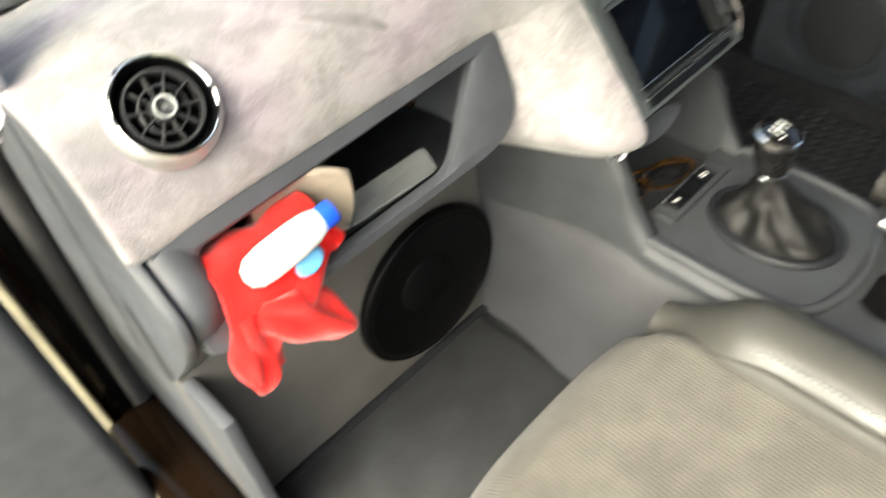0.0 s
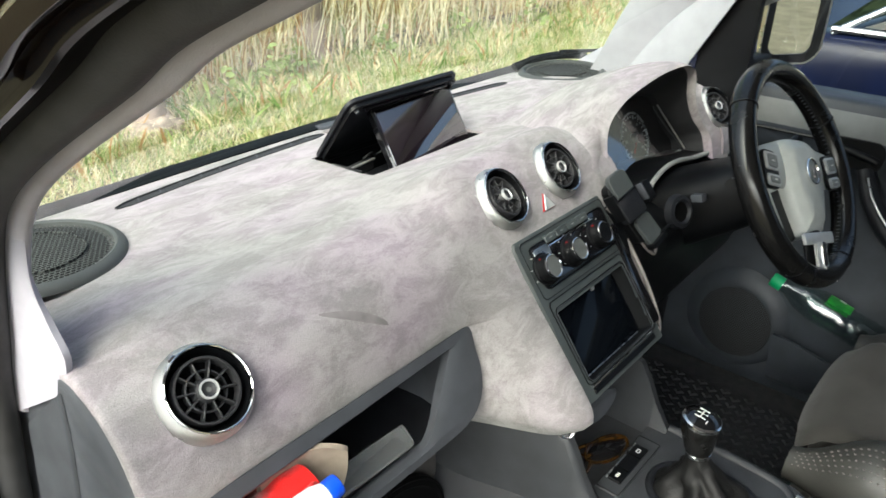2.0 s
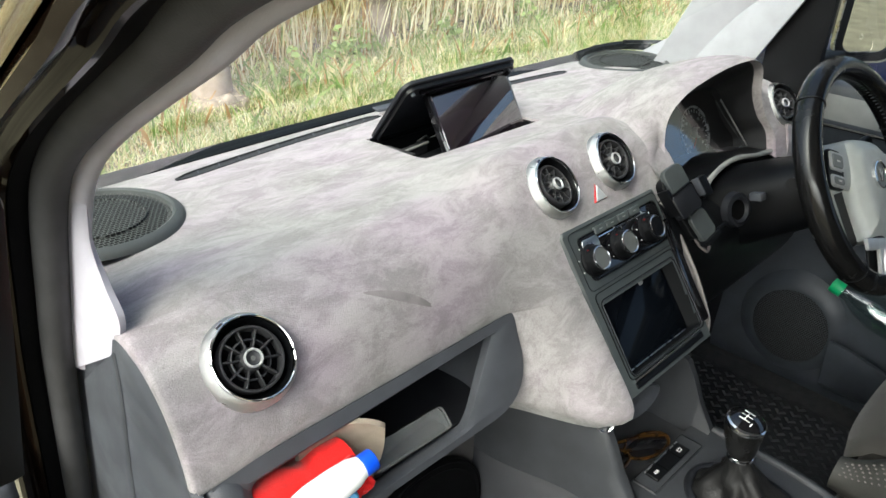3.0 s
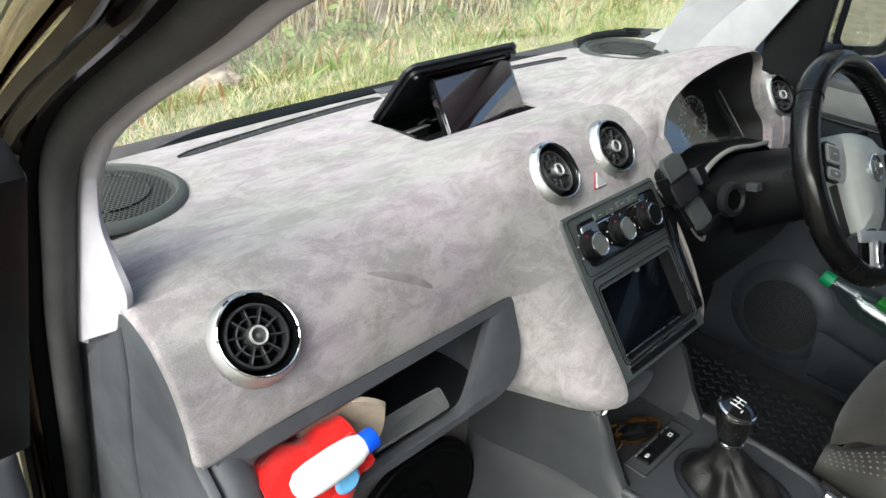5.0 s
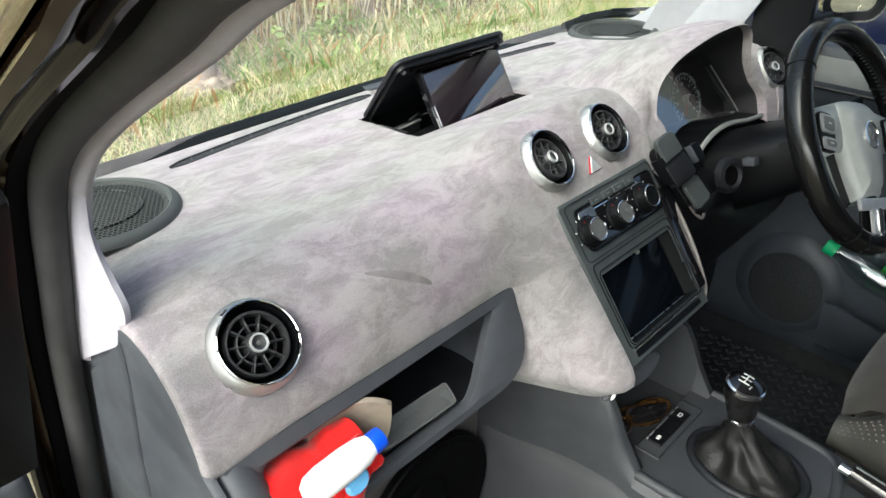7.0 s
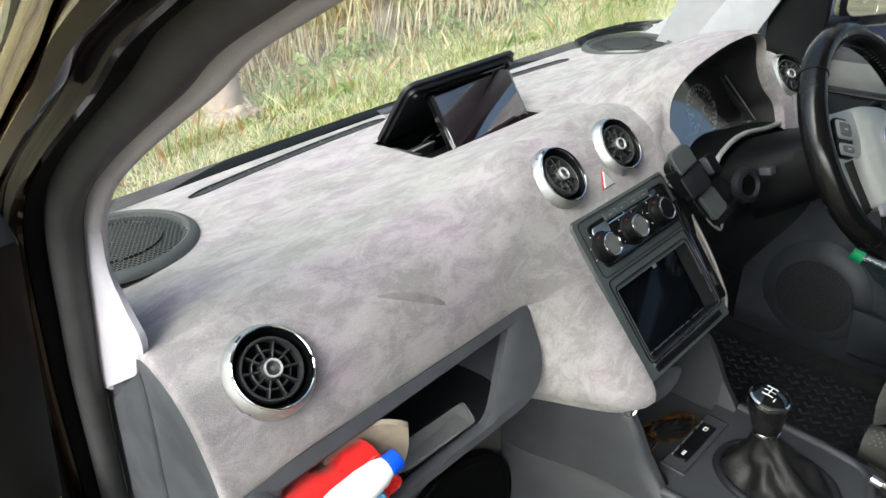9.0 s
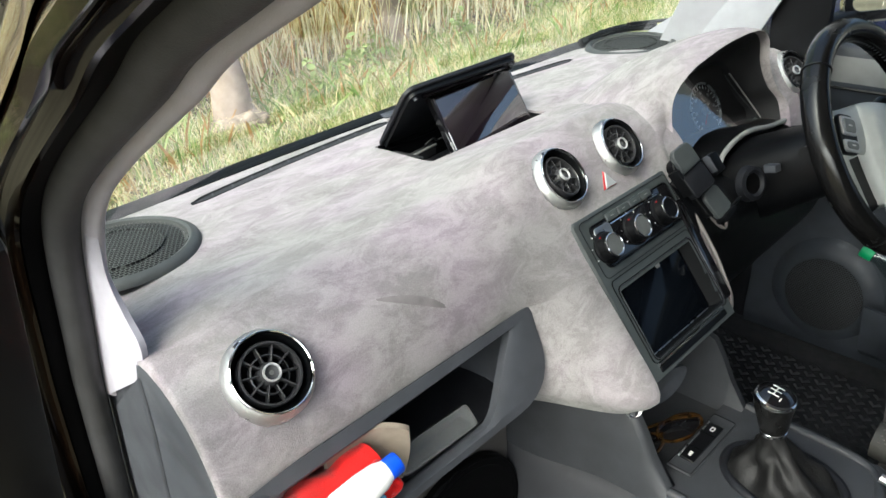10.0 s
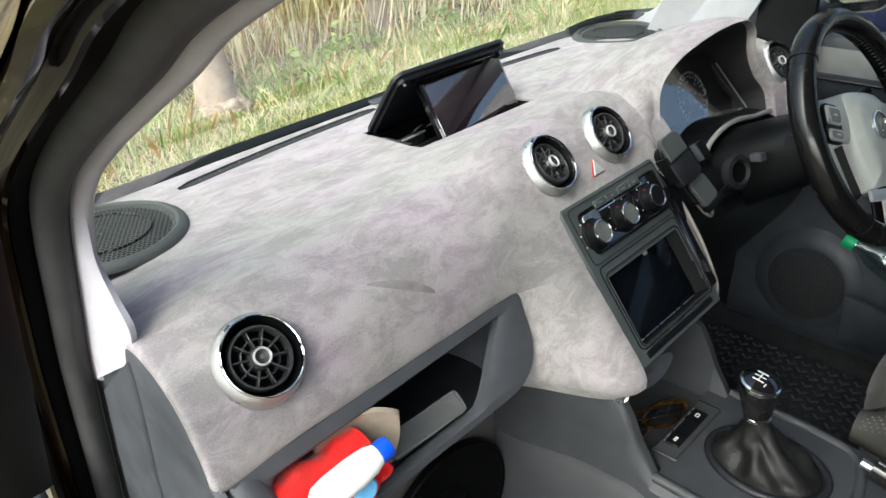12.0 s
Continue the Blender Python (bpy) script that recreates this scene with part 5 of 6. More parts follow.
LF = spline([(0.160, 0.955), (0.134, 1.02), (0.108, 1.08), (0.084, 1.13), (0.062, 1.172)], 20)
RF = spline([(0.054, 1.026), (0.037, 1.065), (0.052, 1.092), (0.064, 1.125), (0.052, 1.168)], 20)
rows = [[Vector((-0.6105 + 0.008 * (i / 9) ** 3, a.x + (b.x - a.x) * i / 9, a.y + (b.y - a.y) * i / 9)) for i in range(10)] for a, b in zip(LF, RF)]
foot = part("trim_pillar_foot", thicken(grid(rows), 0.006), WHITE_TRIM, None, "", 60)
struct(foot, "light grey fabric foot of the pillar trim", "pillar trim")
# near-black covers both the matt rubber and the shade in its groove
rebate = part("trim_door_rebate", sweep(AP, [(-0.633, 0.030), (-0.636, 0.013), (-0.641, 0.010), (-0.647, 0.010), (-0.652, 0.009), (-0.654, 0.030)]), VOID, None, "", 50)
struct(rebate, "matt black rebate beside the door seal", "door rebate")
body = part("wall_passenger_pillar", sweep(AP, [(-0.6525, 0.030), (-0.6525, 0.012), (-0.6540, 0.0075), (-0.657, 0.0085), (-0.659, 0.014), (-0.663, 0.016), (-0.668, 0.011), (-0.674, 0.011), (-0.677, 0.018), (-0.668, 0.030), (-0.658, 0.040)]), PAINT, None, "", 50)
struct(body, "glossy dark brown painted door pillar", "car pillar")

# outer skin from the pillar to the windscreen's side and the roof edge, with the bright moulding along it
rows, mould = [], []
OUT = [p for p in AP if p.y > 1.02]
for i, p in enumerate(OUT):
    a, b = OUT[max(i - 1, 0)], OUT[min(i + 1, len(OUT) - 1)]
    t = (b - a).normalized()
    far = 0.072 + 0.055 * smooth01(1.27, 1.42, p.y)
    row = []
    for d, x in ((0.034, -0.668), (0.045, -0.666), (0.060, -0.660), (far, -0.648), (far + 0.004, -0.640), (far, -0.632), (0.045, -0.628)):
        row.append(Vector((x, p.x + t.y * d, p.y - t.x * d)))
    rows.append(row)
    mould.append(Vector((-0.650, p.x + t.y * (far + 0.002), p.y - t.x * (far + 0.002))))
skin = part("wall_pillar_skin", grid(rows, closed=True, caps=True), PAINT, None, "", 60)
struct(skin, "glossy dark outer skin of the windscreen pillar", "car pillar")
ml = part("trim_windscreen_moulding", tube(mould, 0.0045, 8), SATIN, None)
struct(ml, "bright moulding along the windscreen edge", "moulding")

rows = []
for k in range(17):
    v = k / 16
    z = 0.655 + 0.372 * v
    ya, yb = 0.128 - 0.036 * smooth01(0, 0.4, v) - 0.036 * smooth01(0.4, 1, v), 0.225 - 0.085 * v
    rows.append([Vector((x, y, z - 0.075 * f * v)) for x, y, f in ((-0.6055, ya - 0.001, 0), (-0.6072, ya, 0), (-0.6084, ya + 0.004, 0.06), (-0.6110, (ya + yb) / 2, 0.5), (-0.6115, yb, 1), (-0.604, yb + 0.004, 1))])
lpt = part("trim_lower_pillar", grid(rows), PLASTIC, None, "", 50)
struct(lpt, "dark grey lower pillar trim beside the dashboard end", "pillar trim")

door = thing("open_door", (-0.70, 0.1, 0.4), "open passenger door with charcoal window frame", "car door")
DM = frame_of((-0.7480, -0.018, 1.106), (1, 0, 0), (0, -0.50, 0.866))
part("window_frame", box(0.110, 0.36, 0.030, DM, 0.006, 2), BLACK, door, "charcoal window frame end")
part("door_skin", box(0.30, 0.06, 0.50, pose(-0.835, 0.20, 0.62, 0, 0, -8), 0.015, 3), PLASTIC, door, "grey painted door edge")

# right-hand pillar, mirror sail, door
BP = [(p.x + 0.075, p.y) for p in up_ap]
rtrim = part("trim_driver_pillar", sweep(BP, [(0.600, 0.060), (0.604, 0.02), (0.636, -0.040), (0.654, -0.080), (0.662, -0.086), (0.666, 0.06)]), TRIM_R_SHADED, None, "", 60)
struct(rtrim, "pale grey fabric pillar trim on the driver's side, coloured as shaded", "pillar trim")
rows = []
for j in range(15):
    z = 1.010 + 0.33 * j / 14
    y0 = 0.054 - 0.008 * smooth01(1.10, 1.18, z) - 0.085 * smooth01(1.165, 1.275, z)
    y1 = -0.030 - 0.018 * smooth01(1.03, 1.10, z) - 0.060 * smooth01(1.20, 1.34, z)
    rows.append([Vector((0.624 + 0.008 * smooth01(1.0, 1.1, z) + 0.004 * math.sin(math.pi * i / 6), y0 + (y1 - y0) * i / 6, z)) for i in range(7)])
sail = part("trim_mirror_sail", thicken(grid(rows), 0.012), BLACK, None)
struct(sail, "black plastic corner panel by the door mirror", "mirror corner")

drd = thing("driver_door", (0.74, -0.3, 0.42), "closed driver door with charcoal inner panel", "car door")
rows = []
for i in range(41):
    y = 0.06 - 1.06 * i / 40
    pr2 = spline([(0.800, 1.040), (0.735, 1.043), (0.716, 1.030), (0.712, 0.985), (0.720, 0.945), (0.738, 0.90), (0.742, 0.80), (0.735, 0.68), (0.722, 0.60), (0.715, 0.50), (0.705, 0.42), (0.72, 0.37)], 44)
    rows.append([Vector((p.x, y, p.y)) for p in pr2])
part("door_panel", grid(rows), DOORPL, drd, "charcoal door panel")
rows = []
for i in range(41):
    y = 0.05 - 1.05 * i / 40
    rows.append([Vector((x, y, z)) for x, z in ((0.7175, 1.028), (0.7115, 1.018), (0.7105, 0.985), (0.7165, 0.960))])
part("top_roll", grid(rows), ROLLTRIM, drd, "dark grey upper door trim")
part("trim_line", tube([Vector((0.714, 0.04 - 0.9 * i / 20, 0.963)) for i in range(21)], 0.003, 6), BLACK, drd)
arm = []
for i in range(25):
    u = i / 24
    arm.append(spline([(0.712, -0.265, 0.925), (0.690, -0.30, 0.865), (0.672, -0.36, 0.815), (0.668, -0.45, 0.803), (0.668, -0.70, 0.80)], 25)[i])
rest = part("armrest", tube(arm, lambda t: 0.013 + 0.014 * t, 14, flat=1.4), PLASTIC2, drd, "charcoal armrest")
part("armrest_line", tube([p + Vector((-0.018, 0, 0.014)) for p in arm[2:]], 0.0018, 6), SATIN, rest)
part("switch_block", box(0.035, 0.10, 0.008, T(0.664, -0.45, 0.842), 0.003), BLACK, rest)
hand = frame_of((0.712, -0.235, 0.950), (0, -1, 0), (0, 0, 1))
hd = part("door_handle", plate(0.11, 0.055, 0.02, 0.006, hand), BLACK, drd, "black inner door handle in its recess")
part("handle_lever", tube([hand @ Vector((-0.042 + 0.088 * i / 10, 0.010 - 0.016 * (i / 10) ** 2, 0.010 + 0.006 * math.sin(math.pi * i / 10))) for i in range(11)], 0.007, 10), BLACK, hd)
SPM = frame_of((0.705, -0.100, 0.525), (0, -1, 0), (0.05, 0, 1))
ds = part("door_speaker", lathe([(0.0, 0.004), (0.065, 0.003), (0.078, 0.0), (0.080, -0.003)], SPM, 48, 1.0, 1.05), GRILLE_DOOR, drd, "round perforated door speaker")
part("speaker_pod", lathe([(0.079, 0.002), (0.083, 0.0024), (0.095, -0.002), (0.112, -0.011), (0.124, -0.026)], SPM, 56, 1.0, 1.05), DOORPL, ds)
pk = []
for i in range(31):
    u = i / 30
    y = -0.195 - 0.68 * u
    zt = 0.560 - 0.030 * smooth01(0.0, 0.25, u)
    pk.append([Vector((0.700, y, 0.42)), Vector((0.665, y, 0.45)), Vector((0.648, y, zt - 0.02)), Vector((0.650, y, zt)), Vector((0.658, y, zt)), Vector((0.662, y, zt - 0.03)), Vector((0.68, y, 0.48))])
part("door_pocket", grid(pk), DOORPL, drd, "charcoal door pocket")
wb = thing("water_bottle", (0.68, -0.3, 0.60), "clear water bottle with green cap and label in the door pocket", "bottle")
w0, w1 = Vector((0.672, -0.470, 0.580)), Vector((0.668, -0.170, 0.672))
WB = Matrix.Translation(w0) @ (w1 - w0).normalized().to_track_quat("Z", "Y").to_matrix().to_4x4()
wl = (w1 - w0).length
prof_b = [(0.0, 0.0), (0.026, 0.0), (0.032, 0.006)]
for k in range(12):
    prof_b += [(0.0325, 0.012 + 0.014 * k), (0.0300, 0.018 + 0.014 * k)]
prof_b += [(0.0330, 0.185), (0.0335, 0.225), (0.026, 0.262), (0.014, 0.286), (0.0125, wl - 0.014)]
bm = lathe(prof_b, WB, 36)
for v in bm.verts:
    q = WB.inverted() @ v.co
    k = 0.10 * noise.noise(q * 42.0) + 0.05 * noise.noise(q * 110.0)
    v.co = WB @ Vector((q.x * (1 + k), q.y * (1 + k), q.z))
pb = part("bottle_body", bm, PET, wb, "ribbed clear plastic body", 40)
pb.visible_shadow = False
part("bottle_cap", lathe([(0.0145, wl - 0.016), (0.0148, wl + 0.004), (0.0135, wl + 0.007), (0.0, wl + 0.007)], WB, 28), GREEN_PL, wb, "green screw cap")
part("bottle_label", thicken(grid([[WB @ Vector((0.0340 * math.cos(a), 0.0340 * math.sin(a), 0.168 + 0.046 * j / 4)) for a in [radians(60 + 130 * k / 16) for k in range(17)]] for j in range(5)]), 0.0005), GREEN_LB, wb, "green paper label")
part("label_bar", thicken(grid([[WB @ Vector((0.0348 * math.cos(a), 0.0348 * math.sin(a), 0.184 + 0.012 * j)) for a in [radians(95 + 50 * k / 8) for k in range(9)]] for j in range(2)]), 0.0004), WHITE_INK, wb)

mir = thing("door_mirror", (0.93, 0.0, 1.02), "dark door mirror with silver-edged glass", "mirror")
MM = frame_of((0.922, -0.024, 1.140), (0.80, -0.60, 0.0), (-0.15, 0.11, 1)) @ Matrix.Scale(0.88, 4)
part("mirror_shell", lathe([(0.0, 0.075), (0.06, 0.068), (0.095, 0.04), (0.108, 0.0), (0.106, -0.006), (0.096, -0.004)], MM @ pose(0, 0, 0, 180, 0, 0), 48, 0.78, 1.0), PLASTIC, mir, "dark grey mirror shell")
part("mirror_surround", rim_frame(0.168, 0.215, 0.045, 0.022, 0.010, MM @ T(0, 0, 0.0)), PLASTIC2, mir, "dark surround")
part("mirror_glass", plate(0.124, 0.172, 0.028, 0.003, MM @ T(0, 0, 0.002)), MIRROR, mir, "silvered mirror glass")
part("mirror_rim", rim_frame(0.172, 0.219, 0.047, 0.004, 0.011, MM @ T(0, 0, 0.0005)), SATIN, mir)
part("mirror_arm", box(0.22, 0.03, 0.03, pose(0.82, 0.02, 1.055, 0, 0, -10), 0.01, 3), PLASTIC2, mir)

# windscreen
def ws(x, z):
    return 0.445 - 1.22 * (z - 1.02) - 0.085 * (x / 0.65) ** 2 - 0.25 * (z - 1.02) * (x / 0.65) ** 2


rows = [[Vector((-0.66 + 1.32 * i / 24, ws(-0.66 + 1.32 * i / 24, 1.01 + 0.5 * j / 12), 1.01 + 0.5 * j / 12)) for i in range(25)] for j in range(13)]
wsn = part("window_windscreen", grid(rows), PANE, None)
wsn.visible_shadow = False
struct(wsn, "raked clear windscreen with faint reflections", "windscreen")
fr = part("trim_windscreen_edge", grid([[Vector((x, 0.430 - 0.012 * (x / 0.6) ** 2 + dy, 1.020 + dz)) for dy, dz in ((0.016, -0.01), (0.012, 0.008), (0.002, 0.009), (-0.014 - 0.012 * (x / 0.6) ** 2, 0.006), (-0.018 - 0.012 * (x / 0.6) ** 2, -0.006))] for x in [-0.62 + 1.24 * i / 30 for i in range(31)]]), BLACK, None)
struct(fr, "black lower edge band of the windscreen", "windscreen trim")
dwn = part("window_driver", grid([[Vector((0.742 - 0.10 * j / 6, 0.02 - 1.0 * i / 6, 1.035 + 0.42 * j / 6)) for i in range(7)] for j in range(7)]), PANE, None)
dwn.visible_shadow = False
struct(dwn, "clear driver door window", "window")
# out of view: dark strip added so that the display glass reflects dark
dfr = part("trim_dark_reflection_strip", thicken(grid([[Vector((0.732 - 0.10 * (z - 1.035) / 0.42, 0.0 - 1.0 * i / 8, z)) for i in range(9)] for z in (1.330, 1.345, 1.40, 1.46, 1.52)]), 0.012), PLASTIC2, None)
struct(dfr, "unseen dark strip above the driver's window, added for the display's reflection", "door frame")
for nm, x0 in (("wiper", 0.66),):
    wp = thing(nm, (x0, ws(x0, 1.03), 1.03), "black wiper arm resting at the foot of the windscreen", "wiper")
    part("wiper_arm", tube([Vector((x0 + 0.10 - 0.16 * i / 12, ws(x0 + 0.10 - 0.16 * i / 12, 1.045 + 0.02 * i / 12) + 0.03, 1.045 + 0.02 * i / 12)) for i in range(13)], 0.004, 8), BLACK, wp)
    part("wiper_blade", tube([Vector((x0 + 0.06 - 0.20 * i / 12, ws(x0 + 0.06 - 0.20 * i / 12, 1.030) + 0.022, 1.036 + 0.010 * math.sin(math.pi * i / 12))) for i in range(13)], 0.009, 8), BLACK, wp)

# foot of the driver's pillar, which runs forward to the windscreen corner
rows = []
for j in range(13):
    z = 1.012 + 0.23 * j / 12
    y0, y1 = 0.090 - 0.55 * (z - 1.03), ws(0.650, z) - 0.004
    rows.append([Vector((0.6005 + 0.058 * (i / 12) ** 1.6, y0 + (y1 - y0) * i / 12, z + 0.010 * math.sin(math.pi * i / 12))) for i in range(13)])
rfoot = part("trim_driver_pillar_foot", thicken(grid(rows), 0.005), TRIM_R_SHADED, None, "", 70)
struct(rfoot, "pale grey foot of the driver's pillar trim, coloured as shaded", "pillar trim")

# floor, kick panel, roof and walls that close the cabin
fl = part("floor", grid([[Vector((-0.62 + 1.36 * i / 20, 0.55 - 1.75 * j / 20, 0.392 + 0.003 * noise.noise(Vector((i * 1.3, j * 1.3, 0))))) for i in range(21)] for j in range(21)]), CARPET, None)
struct(fl, "dark grey carpeted cabin floor", "floor")
kick = part("wall_footwell", box(0.46, 0.03, 0.44, pose(-0.375, 0.055, 0.605, 0, 0, 0), 0.008), KICK, None)
struct(kick, "grey footwell bulkhead panel", "footwell panel")
part("panel_lip", box(0.45, 0.014, 0.012, pose(-0.375, 0.032, 0.402), 0.004), PLASTIC2, kick)
lt = part("wall_kick_side", box(0.016, 0.36, 0.30, T(-0.596, 0.14, 0.54), 0.006), PLASTIC, None)
struct(lt, "dark grey kick panel beside the sill", "kick panel")
sub = thing("footwell_speaker", (-0.272, 0.02, 0.552), "large black round speaker set in the footwell panel", "speaker")
SB = frame_of((-0.266, 0.030, 0.556), (1, 0, 0), (0, 0, 1)) @ Matrix.Scale(0.905, 4)
part("speaker_cone", lathe([(0.128, 0.008), (0.120, 0.010), (0.112, 0.004), (0.05, -0.006), (0.045, -0.001), (0.0, 0.005)], SB, 56), SUBBLK, sub, "black cone")
part("speaker_surround", lathe([(0.134, -0.004), (0.134, 0.006), (0.131, 0.009), (0.127, 0.008)], SB, 64), SUBBLK, sub)
mt = part("rubber_mat", box(0.38, 0.46, 0.008, T(-0.37, -0.20, 0.401), 0.003), MAT_RUBBER, None)
tagged(mt, "dark worn rubber mat in the passenger footwell", "floor mat")
dm = thing("driver_mat", (0.40, -0.1, 0.395), "black diamond-patterned rubber mat in the driver footwell", "floor mat")
part("mat_sheet", box(0.46, 0.60, 0.006, T(0.40, -0.08, 0.399), 0.002), MAT_RUBBER, dm)
bm = bmesh.new()
for i in range(17):
    for j in range(22):
        x, y = 0.19 + 0.026 * i + (0.013 if j % 2 else 0), 0.20 - 0.026 * j
        if 0.18 < x < 0.62:
            box(0.018, 0.018, 0.003, pose(x, y, 0.4035, 0, 0, 45), 0.0, bm=bm, taper=0.6)
tagged(part("mat_studs", bm, MAT_RUBBER, dm), kind="stuff")
part("mat_eyelet", lathe([(0.014, 0.0), (0.012, 0.003), (0.005, 0.003), (0.004, 0.0)], T(0.36, -0.30, 0.402), 24), PLASTIC, dm)
kd = part("wall_kick_driver", box(0.02, 0.46, 0.64, T(0.735, 0.27, 0.69), 0.005), PLASTIC2, None)
struct(kd, "dark side wall of the driver footwell", "kick panel")
rf = part("ceiling", grid([[Vector((-0.66 + 1.32 * i / 12, -0.160 - 1.205 * j / 12, 1.50 + 0.03 * math.sin(math.pi * i / 12) + 0.04 * min(1, j / 4))) for i in range(13)] for j in range(13)]), WHITE_TRIM, None)
thick = rf.modifiers.new("thick", "SOLIDIFY")
thick.thickness = 0.03
struct(rf, "light grey roof lining", "ceiling")
bh = part("wall_bulkhead", box(1.40, 0.03, 1.16, T(0.02, -1.20, 0.97), 0.01), PLASTIC2, None)
struct(bh, "dark bulkhead behind the seats", "bulkhead")
fw = part("wall_firewall", box(1.26, 0.03, 0.58, T(0.02, 0.46, 0.68), 0.01), PLASTIC2, None)
struct(fw, "dark firewall under the windscreen", "firewall")
sl = part("wall_sill", box(0.085, 1.5, 0.09, T(-0.645, -0.45, 0.37), 0.02, 3), PAINT, None)
struct(sl, "dark painted door sill", "sill")

# ---------------------------------------------------------------- seats
def seat(name, x0, x1, y0, label, rib, zc):
    st = thing(name, ((x0 + x1) / 2, y0 - 0.25, 0.42), label, "seat", "front seats")
    w = x1 - x0
    xm = (x0 + x1) / 2
    rows = []
    for j in range(31):
        v = j / 30
        y = y0 - 0.50 * v
        fr2 = smooth01(0.0, 0.12, v)
        row = []
        for i in range(33):
            u = -1 + 2 * i / 32
            hw = (w / 2 - 0.082) * (0.93 + 0.07 * smooth01(0.0, 0.20, v))
            x = xm + hw * u
            edge = smooth01(1.0, 0.88, abs(u))
            z = zc - 0.040 * (1 - fr2) ** 2 - 0.010 * smooth01(0.3, 1, v) - 0.014 * (1 - edge)
            yy = y - 0.016 * abs(u) ** 3 * (1 - v)
            row.append(Vector((x, yy, z)))
        rows.append(row)
    front = [[Vector((p.x, p.y - 0.012 * k * k, p.z - 0.05 * k)) for p in rows[0]] for k in (3, 2, 1)]
    part("cushion", grid(front + rows), rib, st, "", 70)
    for sx, xa in ((-1, x0), (1, x1)):
        br = []
        for j in range(29):
            v = j / 28
            y = y0 - 0.018 - 0.497 * v
            up = smooth01(0.0, 0.22, v)
            xc = xa - sx * (0.058 - 0.008 * math.sin(math.pi * v))
            row = []
            for k in range(20):
                a = 2 * math.pi * k / 20
                row.append(Vector((xc + 0.056 * math.cos(a) * (0.45 + 0.55 * up), y, zc - 0.055 + 0.030 * up + (0.062 * math.sin(a)) * (0.40 + 0.60 * up))))
            br.append(row)
        bol = part("bolster", grid(br, closed=True, caps=True), BOLSTER, st, "leatherette side bolster", 70)
        part("piping", tube([Vector((xa - sx * 0.100, y0 - 0.06 - 0.44 * j / 20, zc - 0.012 + 0.030 * smooth01(0, 0.25, j / 20))) for j in range(21)], 0.0022, 6), SEAT, bol)
        bm = bmesh.new()
        for k in range(60):
            v = k / 60
            up = smooth01(0.0, 0.22, v)
            box(0.003, 0.005, 0.0014, T(xa - sx * 0.088, y0 - 0.07 - 0.40 * v, zc - 0.055 + 0.030 * up + 0.055 * (0.40 + 0.60 * up)), 0, bm=bm)
        part("stitching", bm, KNOBCAP, bol)
    bm = bmesh.new()
    for r in range(5):
        for k in range(26):
            v = 0.02 + 0.42 * k / 26 + (0.008 if r % 2 else 0)
            up = smooth01(0.0, 0.22, v)
            a = radians(100 + 11 * r)
            rr = 0.45 + 0.55 * up
            xc = x0 + 0.058 - 0.008 * math.sin(math.pi * v)
            box(0.0028, 0.0028, 0.0012, T(xc + 0.0565 * math.cos(a) * rr, y0 - 0.018 - 0.497 * v, zc - 0.055 + 0.030 * up + 0.0625 * math.sin(a) * (0.40 + 0.60 * up)), 0, bm=bm)
    tagged(part("perforation_dots", bm, EDGESTRIP, st), kind="stuff")
    part("front_panel", box(w - 0.07, 0.06, 0.15, T(xm, y0 - 0.060, zc - 0.115), 0.025, 3), rib, st)
    part("seat_base", box(w - 0.06, 0.46, 0.16, T(xm, y0 - 0.28, 0.475), 0.02, 3), PLASTIC2, st)
    return st


seat("front_seat", -0.600, -0.105, -0.238, "passenger seat cushion in ribbed taupe fabric with leatherette bolsters", SEAT_RIB, 0.672)
seat("front_seat", 0.125, 0.625, -0.335, "driver seat cushion in dark grey suede fabric with leatherette bolsters", SEAT, 0.700)

# ---------------------------------------------------------------- outside
def ground_z(x, y):
    r = 0.05 * noise.noise(Vector((x * 0.7, y * 0.7, 0.3))) * smooth01(1.2, 3, max(abs(y), abs(x) - 0.5))
    return r + 0.10 * smooth01(3.74, 3.92, y + 0.10 * noise.noise(Vector((x * 1.5, 0, 0)))) * smooth01(-14, -6, -abs(x) * 0.5) + 0.25 * smooth01(3.9, 4.9, y) * smooth01(-14, -6, -abs(x) * 0.5) + 1.6 * smooth01(4.6, 9.5, y) * smooth01(-14, -6, -abs(x) * 0.5)


NX = 70
ex = [math.copysign(abs(t) ** 2.6 * 300, t) for t in [-1 + 2 * i / NX for i in range(NX + 1)]]
ey = sorted(ex + [3.0 + 0.08 * i for i in range(22)])
rows = [[Vector((x, y, ground_z(x, y))) for x in ex] for y in ey]
gr = part("ground", grid(rows), SOIL, None, "", 180)
struct(gr, "dry grassy verge and bank ahead of the car", "ground")


